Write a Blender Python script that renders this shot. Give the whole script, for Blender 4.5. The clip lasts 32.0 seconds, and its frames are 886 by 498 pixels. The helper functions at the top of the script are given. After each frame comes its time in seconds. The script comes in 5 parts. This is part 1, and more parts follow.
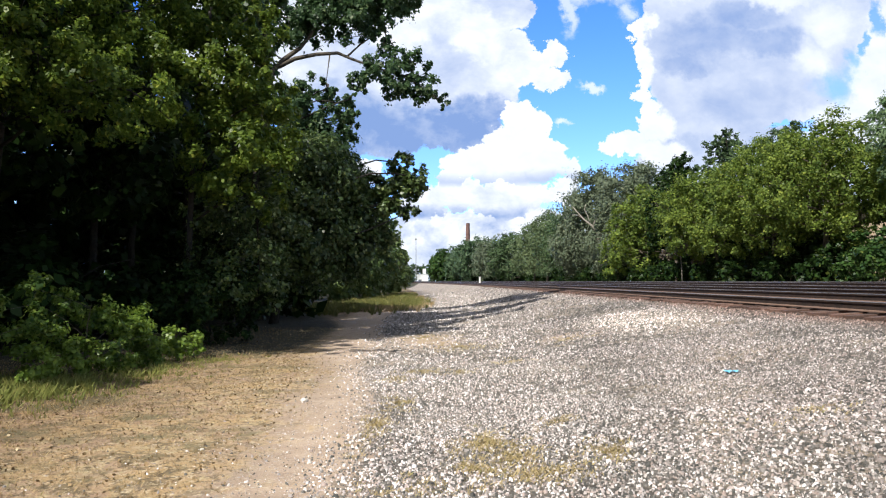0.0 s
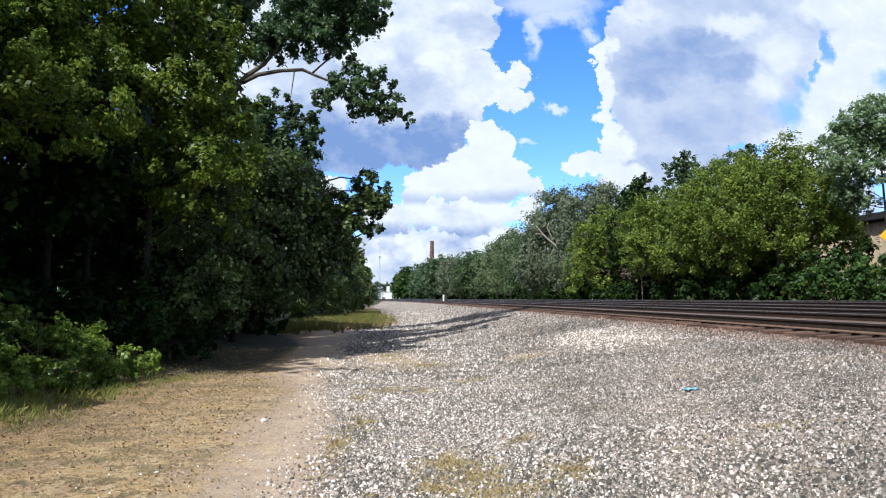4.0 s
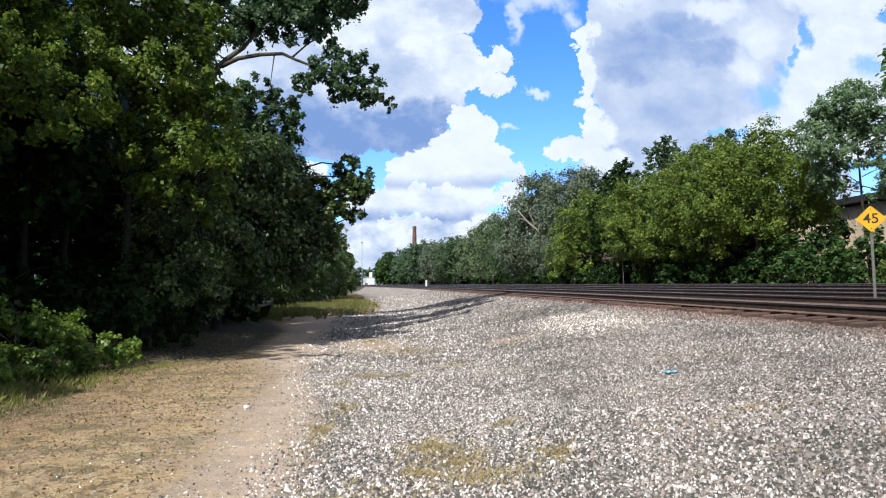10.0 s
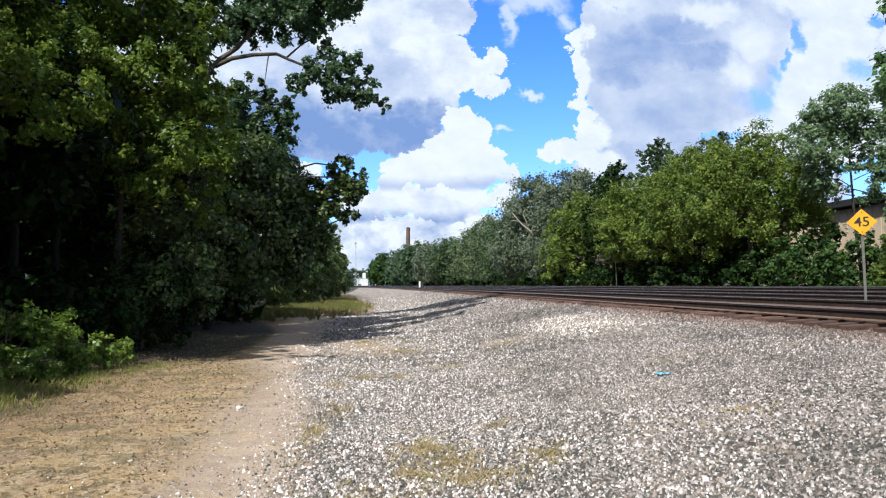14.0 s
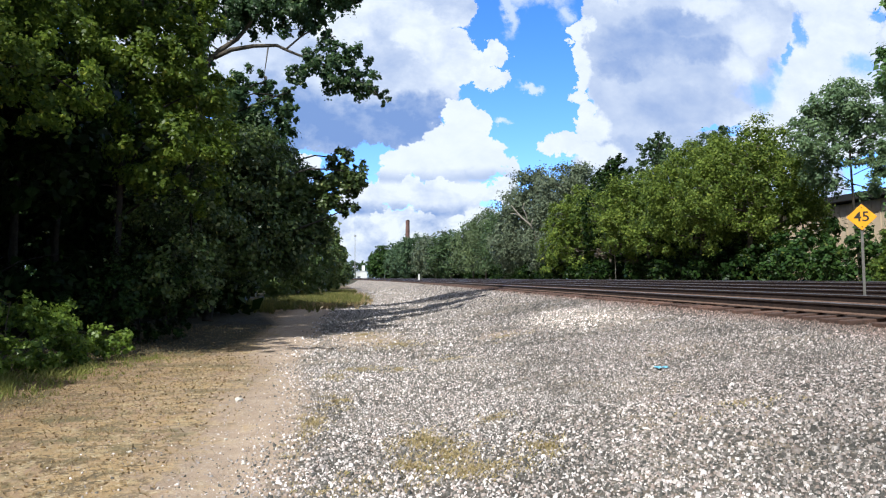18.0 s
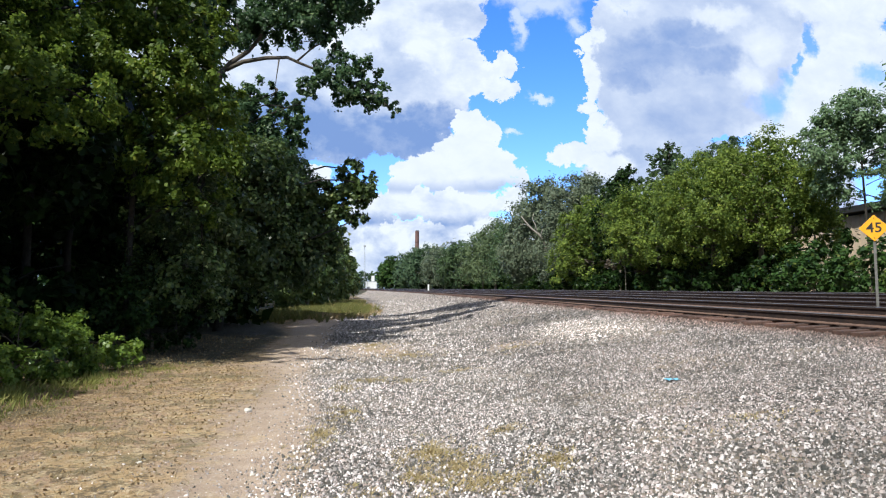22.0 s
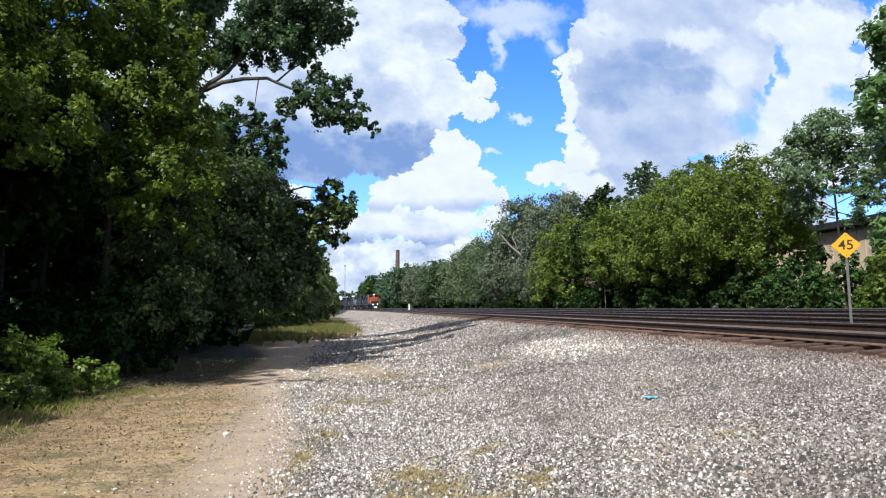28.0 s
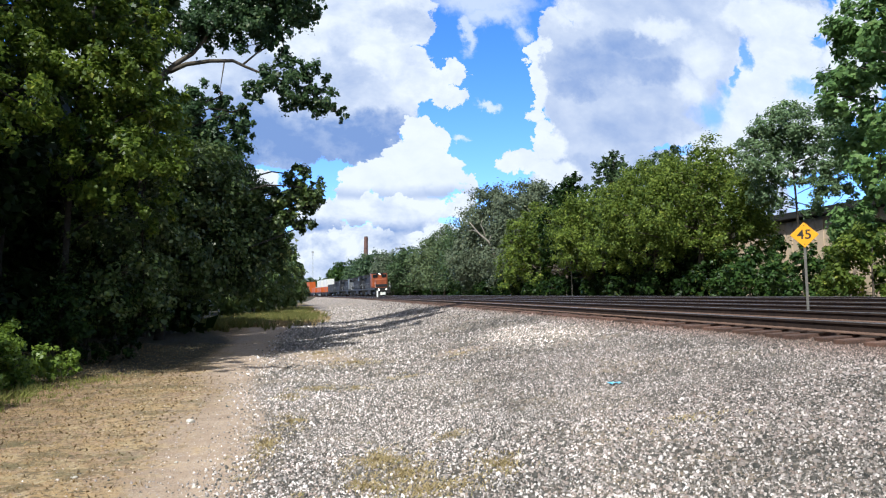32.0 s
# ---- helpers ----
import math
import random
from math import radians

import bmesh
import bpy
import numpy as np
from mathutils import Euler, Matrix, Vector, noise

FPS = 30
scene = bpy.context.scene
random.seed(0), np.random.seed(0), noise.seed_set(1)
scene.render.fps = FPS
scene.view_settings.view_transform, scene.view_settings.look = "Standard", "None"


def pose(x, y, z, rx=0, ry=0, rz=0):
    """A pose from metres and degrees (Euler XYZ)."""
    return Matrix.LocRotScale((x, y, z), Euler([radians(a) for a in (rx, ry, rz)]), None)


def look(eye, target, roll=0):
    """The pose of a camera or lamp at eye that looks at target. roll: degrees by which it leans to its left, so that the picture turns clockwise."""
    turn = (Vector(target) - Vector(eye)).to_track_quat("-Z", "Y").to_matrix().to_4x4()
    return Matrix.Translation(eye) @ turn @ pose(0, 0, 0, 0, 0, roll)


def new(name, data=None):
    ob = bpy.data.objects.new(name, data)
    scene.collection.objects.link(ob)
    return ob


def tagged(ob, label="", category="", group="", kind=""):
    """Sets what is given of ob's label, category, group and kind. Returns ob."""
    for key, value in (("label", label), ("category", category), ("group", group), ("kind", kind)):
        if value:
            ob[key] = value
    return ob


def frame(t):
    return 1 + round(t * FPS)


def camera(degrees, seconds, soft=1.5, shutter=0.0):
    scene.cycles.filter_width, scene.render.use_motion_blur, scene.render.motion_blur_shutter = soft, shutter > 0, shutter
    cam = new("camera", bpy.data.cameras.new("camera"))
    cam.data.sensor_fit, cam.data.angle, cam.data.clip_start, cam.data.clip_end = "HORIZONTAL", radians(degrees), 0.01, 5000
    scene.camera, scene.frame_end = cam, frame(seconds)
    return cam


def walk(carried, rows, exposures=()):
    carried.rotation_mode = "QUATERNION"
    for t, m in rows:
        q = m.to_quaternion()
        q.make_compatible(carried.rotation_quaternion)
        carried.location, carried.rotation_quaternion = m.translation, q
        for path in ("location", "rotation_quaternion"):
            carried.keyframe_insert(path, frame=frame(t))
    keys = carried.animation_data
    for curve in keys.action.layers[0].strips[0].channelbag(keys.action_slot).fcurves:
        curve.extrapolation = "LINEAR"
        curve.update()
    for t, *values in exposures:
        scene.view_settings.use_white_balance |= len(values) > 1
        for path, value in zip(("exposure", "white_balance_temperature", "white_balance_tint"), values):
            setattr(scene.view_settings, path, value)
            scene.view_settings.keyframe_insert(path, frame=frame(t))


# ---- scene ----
cam = camera(65.90, 32.0, 1.15)
# seconds, eye x, y, z, yaw, pitch, roll of a hand-held camera that turns slowly to the right
ROWS = [
    (0.0, -0.007, 0.013, 1.587, -0.00, 2.70, -0.00),
    (0.5, -0.007, 0.013, 1.588, 0.25, 3.18, 0.29),
    (1.0, -0.005, 0.013, 1.589, 0.06, 3.48, 0.15),
    (1.5, -0.006, 0.015, 1.589, -0.30, 3.83, 0.08),
    (2.0, -0.005, 0.016, 1.589, -1.09, 3.94, -0.16),
    (2.5, -0.003, 0.015, 1.591, -1.66, 3.99, -0.04),
    (3.0, -0.003, 0.014, 1.592, -2.06, 3.87, -0.14),
    (3.5, -0.003, 0.013, 1.592, -2.52, 4.06, -0.14),
    (5.5, -0.003, 0.013, 1.591, -4.39, 4.32, -0.17),
    (6.0, -0.004, 0.013, 1.591, -4.69, 4.37, -0.01),
    (6.5, -0.003, 0.011, 1.592, -4.81, 3.84, 0.13),
    (7.0, -0.002, 0.010, 1.593, -4.89, 3.13, 0.13),
    (7.5, -0.002, 0.011, 1.593, -5.02, 3.24, 0.08),
    (8.0, -0.002, 0.011, 1.593, -4.79, 3.08, 0.17),
    (8.5, -0.003, 0.012, 1.593, -4.67, 3.23, 0.21),
    (9.0, -0.001, 0.013, 1.594, -4.44, 3.29, 0.28),
    (9.5, -0.001, 0.014, 1.594, -4.52, 3.25, 0.23),
    (10.0, -0.001, 0.014, 1.594, -4.48, 2.97, 0.20),
    (10.5, -0.000, 0.013, 1.594, -4.33, 2.56, 0.20),
    (11.0, -0.005, 0.013, 1.595, -4.37, 2.75, 0.13),
    (11.5, -0.004, 0.012, 1.595, -4.32, 2.85, 0.23),
    (12.0, -0.004, 0.010, 1.595, -4.33, 2.93, 0.26),
    (12.5, -0.004, 0.009, 1.596, -3.44, 3.35, 0.47),
    (13.0, -0.002, 0.007, 1.596, -5.67, 3.84, -0.31),
    (13.5, -0.002, 0.005, 1.596, -5.45, 3.37, -0.12),
    (14.0, -0.003, 0.005, 1.595, -5.02, 3.07, -0.02),
    (14.5, 0.000, 0.005, 1.594, -5.52, 3.00, -0.41),
    (16.5, -0.002, 0.007, 1.594, -5.85, 2.98, -0.56),
    (17.0, -0.001, 0.009, 1.594, -5.93, 2.81, -0.54),
    (17.5, -0.001, 0.009, 1.595, -5.49, 2.72, -0.38),
    (18.0, -0.004, 0.009, 1.596, -5.07, 2.47, -0.29),
    (18.5, -0.006, 0.010, 1.597, -4.26, 2.43, -0.03),
    (19.0, -0.005, 0.010, 1.598, -4.05, 2.66, -0.07),
    (19.5, -0.006, 0.009, 1.598, -3.97, 2.86, -0.18),
    (20.0, -0.005, 0.008, 1.599, -3.34, 2.70, -0.29),
    (20.5, -0.004, 0.005, 1.601, -3.35, 2.65, -0.32),
    (21.0, -0.005, 0.003, 1.601, -3.26, 2.85, -0.25),
    (21.5, -0.004, 0.001, 1.602, -3.80, 3.21, -0.40),
    (22.0, -0.001, -0.000, 1.604, -4.27, 3.34, -0.38),
    (22.5, -0.003, -0.002, 1.604, -4.49, 3.31, -0.42),
    (23.0, -0.002, -0.002, 1.606, -4.16, 3.07, -0.50),
    (23.5, -0.002, -0.002, 1.608, -2.80, 3.26, -1.24),
    (24.0, -0.003, -0.004, 1.610, -3.63, 2.63, -1.18),
    (24.5, -0.000, -0.008, 1.612, -4.13, 2.79, -0.89),
    (25.0, 0.002, -0.013, 1.614, -4.59, 3.63, -0.67),
    (25.5, 0.001, -0.018, 1.615, -5.21, 4.25, -0.34),
    (27.5, 0.005, -0.023, 1.617, -5.87, 4.77, 0.48),
    (28.0, 0.006, -0.030, 1.617, -5.90, 4.94, 0.11),
    (28.5, 0.009, -0.035, 1.618, -6.13, 4.52, -0.19),
    (29.0, 0.014, -0.038, 1.617, -6.29, 4.62, -0.32),
    (29.5, 0.012, -0.035, 1.616, -6.63, 4.17, 0.06),
    (30.0, 0.014, -0.034, 1.615, -7.14, 4.11, 0.04),
    (30.5, 0.017, -0.035, 1.614, -7.32, 3.78, 0.17),
    (31.0, 0.019, -0.034, 1.614, -7.73, 3.56, -0.24),
    (31.5, 0.021, -0.034, 1.613, -8.22, 3.56, 0.37),
    (32.0, 0.020, -0.034, 1.612, -8.53, 3.86, -0.05),
]


def eye_pose(x, y, z, yaw, pitch, roll):
    return pose(x, y, z, 90 + pitch, 0, yaw) @ pose(0, 0, 0, 0, 0, -roll)


walk(cam, [(r[0], eye_pose(*r[1:])) for r in ROWS],
     [(0.0, 0.54, 6300, 8), (2.0, 0.46, 6150, 7), (5.5, 0.37, 6000, 6), (32.0, 0.37, 6000, 6)])

# ---- light ----
SUN_AZ, SUN_EL = radians(219), radians(48)      # behind the camera and to its left; clockwise from +y
SKY = 0.76                                       # the sky's light against the sun's
world = bpy.data.worlds.new("sky")
scene.world = world
world.use_nodes = True


class Nodes:
    """A little builder for node trees."""

    def __init__(self, tree):
        self.t = tree
        tree.nodes.clear()

    def add(self, kind, **inputs):
        n = self.t.nodes.new(kind)
        for k, v in inputs.items():
            self.put(n, k, v)
        return n

    def put(self, n, key, v):
        sock = n.inputs[int(key[1:])] if key[0] == "i" and key[1:].isdigit() else n.inputs[key.replace("_", " ")]
        if isinstance(v, bpy.types.NodeSocket):
            self.t.links.new(v, sock)
        else:
            sock.default_value = v

    def math(self, op, a, b=0.0, c=0.0, clamp=False):
        n = self.t.nodes.new("ShaderNodeMath")
        n.operation, n.use_clamp = op, clamp
        for i, v in enumerate((a, b, c)):
            self.put(n, "i%d" % i, v)
        return n.outputs[0]

    def mix(self, f, a, b, blend="MIX"):
        n = self.t.nodes.new("ShaderNodeMix")
        n.data_type, n.blend_type = "RGBA", blend
        for i, v in ((0, f), (6, a), (7, b)):
            self.put(n, "i%d" % i, v if isinstance(v, (float, int, bpy.types.NodeSocket)) else (*v, 1))
        return n.outputs[2]

    def noise(self, scale, detail=4.0, rough=0.55, vector=None, distortion=0.0):
        n = self.add("ShaderNodeTexNoise", Scale=float(scale), Detail=float(detail), Roughness=rough, Distortion=distortion)
        if vector is not None:
            self.put(n, "Vector", vector)
        return n.outputs["Fac"]

    def ramp(self, f, lo, hi, a=0.0, b=1.0, smooth=True):
        n = self.t.nodes.new("ShaderNodeMapRange")
        n.interpolation_type = "SMOOTHSTEP" if smooth else "LINEAR"
        for i, v in enumerate((f, lo, hi, a, b)):
            self.put(n, "i%d" % i, v)
        return n.outputs[0]


def build_sky():
    N = Nodes(world.node_tree)
    sky = N.add("ShaderNodeTexSky")
    sky.sky_type, sky.sun_disc = "NISHITA", False
    sky.sun_elevation, sky.sun_rotation = SUN_EL, SUN_AZ
    sky.air_density, sky.dust_density, sky.ozone_density = 1.0, 0.6, 2.0
    tc = N.add("ShaderNodeTexCoord").outputs["Generated"]
    sp = N.add("ShaderNodeSeparateXYZ", Vector=tc)
    x, y, z = sp.outputs
    ya = N.math("MAXIMUM", N.math("ABSOLUTE", y), 0.12)
    u0, v0 = N.math("DIVIDE", x, ya), N.math("DIVIDE", z, ya)
    flat = N.add("ShaderNodeCombineXYZ", X=u0, Y=v0).outputs[0]
    # billowing edges: displacement at several scales
    w1 = N.add("ShaderNodeTexNoise", Vector=flat, Scale=22.0, Detail=10.0, Roughness=0.66)
    sw = N.add("ShaderNodeSeparateColor", Color=w1.outputs["Color"])
    u = N.math("ADD", u0, N.math("MULTIPLY", N.math("SUBTRACT", sw.outputs[0], 0.5), 0.075))
    v = N.math("ADD", v0, N.math("MULTIPLY", N.math("SUBTRACT", sw.outputs[1], 0.5), 0.075))
    warped = N.add("ShaderNodeCombineXYZ", X=u, Y=N.math("MULTIPLY", v, 1.2)).outputs[0]
    vo = N.add("ShaderNodeTexVoronoi", Vector=warped, Scale=30.0, Detail=3.0, Roughness=0.6)
    cell = vo.outputs["Distance"]
    puff = N.math("MAXIMUM", N.math("MULTIPLY", N.math("SUBTRACT", 0.45, cell), 0.36), -0.08)
    fluff = N.noise(7.0, 8, 0.58, warped)
    soft = N.math("MULTIPLY", N.math("SUBTRACT", fluff, 0.5), 1.6)

    def ell(cx, cy, ax, ay):
        a = N.math("DIVIDE", N.math("SUBTRACT", u, cx), ax)
        b = N.math("DIVIDE", N.math("SUBTRACT", v, cy), ay)
        return N.math("SUBTRACT", 1.0, N.math("SQRT", N.math("ADD", N.math("MULTIPLY", a, a), N.math("MULTIPLY", b, b))))

    def union(rows):
        f = ell(*rows[0])
        for r in rows[1:]:
            f = N.math("MAXIMUM", f, ell(*r))
        return f

    def veil(rows, lo, hi, amount, k=1.0):
        """A soft patch of light or shade inside a cloud."""
        return N.math("MULTIPLY", N.ramp(N.math("ADD", union(rows), N.math("MULTIPLY", soft, k)), lo, hi), amount)

    def less(a, b):
        return N.math("MULTIPLY", a, N.math("SUBTRACT", 1.0, b))

    # beyond the stretch that is seen: open sky with broken cloud
    beyond = N.math("MAXIMUM", N.ramp(v0, 0.50, 0.66), N.ramp(y, 0.25, 0.05))
    lump = [N.noise(17.0, 8, 0.6, N.add("ShaderNodeCombineXYZ", X=N.math("ADD", u0, o * 0.5), Y=N.math("ADD", N.math("MULTIPLY", v0, 1.4), o)).outputs[0], 0.3) for o in (-0.014, 0.014)]
    relief = N.math("SUBTRACT", lump[1], lump[0])
    crease = N.math("ADD", N.math("MULTIPLY", N.ramp(cell, 0.35, 0.75), 0.14), N.math("MULTIPLY", relief, 1.7))
    white, grey = (0.97, 0.99, 1.05), (0.25, 0.375, 0.70)
    haze = N.ramp(v0, 0.0, 0.45)
    tint = N.mix(beyond, N.mix(haze, (0.150, 0.192, 0.315), (0.085, 0.152, 0.32)), (0.13, 0.145, 0.17))
    blue = N.mix(1.0, sky.outputs[0], tint, "MULTIPLY")
    wisp = N.math("MAXIMUM", veil([(0.219, 0.284, 0.022, 0.008), (0.178, 0.235, 0.015, 0.007)], -0.2, 0.7, 0.75, 1.2),
                  veil([(0.231, 0.430, 0.052, 0.018), (0.187, 0.406, 0.010, 0.026), (0.274, 0.400, 0.013, 0.018), (0.20, 0.45, 0.1, 0.02)], -0.5, 0.8, 0.65, 1.4))
    col = N.mix(wisp, blue, white)
    # high deck: tangent of the bearing, of the height, and half sizes
    puffs = [(0.061, 0.363, 0.035, 0.036), (0.127, 0.322, 0.034, 0.033), (0.170, 0.336, 0.022, 0.024), (0.157, 0.297, 0.027, 0.021)]
    d1 = N.math("ADD", union([(-0.17, 0.37, 0.28, 0.17), (0.067, 0.42, 0.078, 0.062), (0.009, 0.289, 0.115, 0.076), (-0.098, 0.242, 0.131, 0.060), (0.018, 0.226, 0.079, 0.042), (0.088, 0.325, 0.046, 0.060), (0.120, 0.415, 0.022, 0.03)] + puffs), puff)
    s1 = N.math("MAXIMUM", veil([(-0.032, 0.220, 0.124, 0.036), (0.060, 0.245, 0.045, 0.024), (-0.16, 0.224, 0.14, 0.05)], -1.0, 0.5, 0.92, 0.35),
                N.math("MAXIMUM", veil([(0.000, 0.314, 0.071, 0.051), (0.101, 0.411, 0.064, 0.026), (-0.10, 0.33, 0.1, 0.06)], -0.9, 0.8, 0.45, 0.6), 0.12))
    s1 = less(s1, veil(puffs + [(-0.067, 0.375, 0.045, 0.03)], -0.35, 0.25, 0.92, 0.7))
    col = N.mix(N.ramp(d1, -0.03, 0.05), col, N.mix(N.math("ADD", s1, N.math("MULTIPLY", crease, 0.5), clamp=True), white, grey))
    # grey bank on the other side, bright along its ragged rim
    rim = [(0.293, 0.374, 0.014, 0.021), (0.305, 0.392, 0.011, 0.014), (0.295, 0.338, 0.012, 0.022), (0.299, 0.305, 0.014, 0.022), (0.292, 0.277, 0.019, 0.014), (0.299, 0.251, 0.017, 0.018), (0.274, 0.207, 0.035, 0.017), (0.248, 0.194, 0.024, 0.012), (0.312, 0.227, 0.024, 0.022), (0.316, 0.188, 0.044, 0.021), (0.279, 0.355, 0.008, 0.007)]
    body = [(0.452, 0.371, 0.149, 0.090), (0.56, 0.47, 0.26, 0.09), (0.405, 0.273, 0.105, 0.085), (0.504, 0.284, 0.095, 0.06), (0.351, 0.202, 0.062, 0.052), (0.50, 0.15, 0.25, 0.08), (0.332, 0.36, 0.04, 0.10), (0.60, 0.36, 0.07, 0.12)]
    east = [(0.681, 0.345, 0.064, 0.082), (0.729, 0.389, 0.066, 0.055), (0.633, 0.296, 0.037, 0.041), (0.764, 0.308, 0.067, 0.063), (0.703, 0.452, 0.113, 0.04), (0.845, 0.40, 0.07, 0.12), (0.68, 0.23, 0.15, 0.05)]
    d2 = N.math("ADD", union(body + rim + east), puff)
    s2 = N.math("MAXIMUM", veil([(0.389, 0.362, 0.085, 0.042), (0.350, 0.324, 0.040, 0.026), (0.487, 0.354, 0.073, 0.028), (0.443, 0.400, 0.060, 0.026)], -1.1, 0.7, 0.78, 0.6),
                N.math("MAXIMUM", veil([(0.360, 0.205, 0.053, 0.03), (0.450, 0.264, 0.117, 0.05), (0.5, 0.2, 0.1, 0.05)], -0.9, 0.7, 0.60, 0.4), N.math("ADD", 0.46, N.math("MULTIPLY", soft, 0.22))))
    s2 = less(s2, veil([(0.498, 0.426, 0.055, 0.016), (0.575, 0.383, 0.037, 0.04), (0.345, 0.437, 0.053, 0.018), (0.55, 0.33, 0.03, 0.03)], -0.5, 0.6, 0.75))
    s2 = less(s2, veil(rim, -0.45, 0.35, 0.97, 0.3))
    s2 = less(s2, veil(east, -0.2, 0.25, 0.85, 0.5))
    thin = N.math("MAXIMUM", veil([(0.646, 0.392, 0.012, 0.025), (0.627, 0.354, 0.007, 0.018), (0.783, 0.410, 0.016, 0.010)], -0.4, 0.4, 0.85, 0.8),
                  veil([(0.582, 0.287, 0.024, 0.030), (0.610, 0.32, 0.012, 0.02), (0.748, 0.338, 0.026, 0.016)], -0.7, 0.8, 0.72, 0.7))
    col = N.mix(less(N.ramp(d2, -0.02, 0.05), thin), col, N.mix(N.math("ADD", s2, N.math("MULTIPLY", crease, 0.28), clamp=True), white, grey))
    # heaped clouds towards the horizon, each row with a flat grey base
    for rows, base, depth, shade, folds in (
            ([(-0.023, 0.072, 0.057, 0.020), (0.051, 0.075, 0.050, 0.018), (-0.047, 0.050, 0.049, 0.018), (0.018, 0.050, 0.066, 0.019), (0.135, 0.080, 0.076, 0.024), (-0.096, 0.055, 0.049, 0.04), (0.24, 0.06, 0.12, 0.05), (0.06, 0.088, 0.16, 0.018), (0.0, 0.02, 1.6, 0.045)], 0.012, 0.05, 0.5, 1.3),
            ([(0.010, 0.130, 0.050, 0.028), (0.055, 0.128, 0.055, 0.026), (0.105, 0.128, 0.06, 0.028), (0.152, 0.126, 0.036, 0.019), (0.101, 0.112, 0.050, 0.022), (-0.031, 0.108, 0.037, 0.024), (0.186, 0.140, 0.017, 0.012)], 0.092, 0.026, 0.75, 0.7),
            ([(0.111, 0.250, 0.024, 0.026), (0.131, 0.224, 0.034, 0.034), (0.101, 0.204, 0.046, 0.038), (0.068, 0.178, 0.059, 0.030), (0.152, 0.186, 0.036, 0.034), (0.026, 0.167, 0.030, 0.022), (0.190, 0.166, 0.014, 0.018), (0.009, 0.150, 0.018, 0.015), (0.120, 0.160, 0.066, 0.020), (-0.115, 0.162, 0.03, 0.02)], 0.143, 0.022, 0.55, 0.22)):
        f = N.math("ADD", union(rows), puff)
        flat_base = N.ramp(N.math("ADD", N.math("SUBTRACT", v0, base), N.math("MULTIPLY", soft, 0.012)), -0.008, 0.004)
        inside = N.math("MULTIPLY", N.ramp(f, -0.03, 0.06), flat_base)
        low = N.math("MULTIPLY", N.ramp(N.math("ADD", v0, N.math("MULTIPLY", soft, 0.03)), base + depth, base), shade)
        col = N.mix(inside, col, N.mix(N.math("ADD", low, N.math("MULTIPLY", crease, folds), clamp=True), white, grey))
    far = N.math("SUBTRACT", N.math("MULTIPLY", N.noise(1.6, 6, 0.55, tc), 3.2), 1.60)
    broken = N.mix(N.ramp(N.math("ADD", far, puff), -0.04, 0.22), N.mix(0.8, white, (0.33, 0.335, 0.345)), blue)
    col = N.mix(beyond, col, broken)
    bg = N.add("ShaderNodeBackground", Color=col, Strength=SKY)
    N.add("ShaderNodeOutputWorld", Surface=bg.outputs[0])


build_sky()
sun = new("sun", bpy.data.lights.new("sun", "SUN"))
sun.data.energy, sun.data.angle, sun.data.color = 5.0, radians(0.6), (1.0, 0.94, 0.84)
sd = Vector((math.sin(SUN_AZ) * math.cos(SUN_EL), math.cos(SUN_AZ) * math.cos(SUN_EL), math.sin(SUN_EL)))
sun.matrix_basis = look(sd * 60, (0, 0, 0))
scene.view_settings.exposure = 0.0


BEND, REACH = 2.75e-4, 420.0                     # bend of the tracks


# ---- materials ----
def material(name):
    m = bpy.data.materials.new(name)
    m.use_nodes = True
    return m, Nodes(m.node_tree)


def finish(N, shader):
    N.add("ShaderNodeOutputMaterial", Surface=shader)


def bump(N, height, strength, distance):
    return N.add("ShaderNodeBump", Height=height, Strength=strength, Distance=distance).outputs[0]


def plain(name, a, b, scale, rough=0.7, metal=0.0, bumpy=0.2, dist=0.004, per_piece=0.0, spots=None):
    """Paint, wood, rust and the like: two tones by noise at two scales, spots of wear, fine relief."""
    m, N = material(name)
    co = N.add("ShaderNodeTexCoord").outputs["Object"]
    n1, n2 = N.noise(scale, 5, 0.6, co), N.noise(scale * 9, 3, 0.6, co)
    f = N.math("ADD", N.math("MULTIPLY", n1, 0.65), N.math("MULTIPLY", n2, 0.35))
    c = N.mix(N.ramp(f, 0.35, 0.65), a, b)
    if spots:
        c = N.mix(N.ramp(N.noise(scale * 2.3, 6, 0.65, co), 0.58, 0.68), c, spots)
    if per_piece:
        r = N.add("ShaderNodeObjectInfo").outputs["Random"]
        c = N.mix(1.0, c, N.add("ShaderNodeCombineColor", Red=N.ramp(r, 0, 1, 1 - per_piece, 1 + per_piece, False), Green=N.ramp(r, 0, 1, 1 - per_piece, 1 + per_piece, False),
                                Blue=N.ramp(r, 0, 1, 1 - per_piece, 1 + per_piece, False)).outputs[0], "MULTIPLY")
    p = N.add("ShaderNodeBsdfPrincipled", Base_Color=c, Roughness=rough, Metallic=metal, Normal=bump(N, n2, bumpy, dist))
    finish(N, p.outputs[0])
    return m


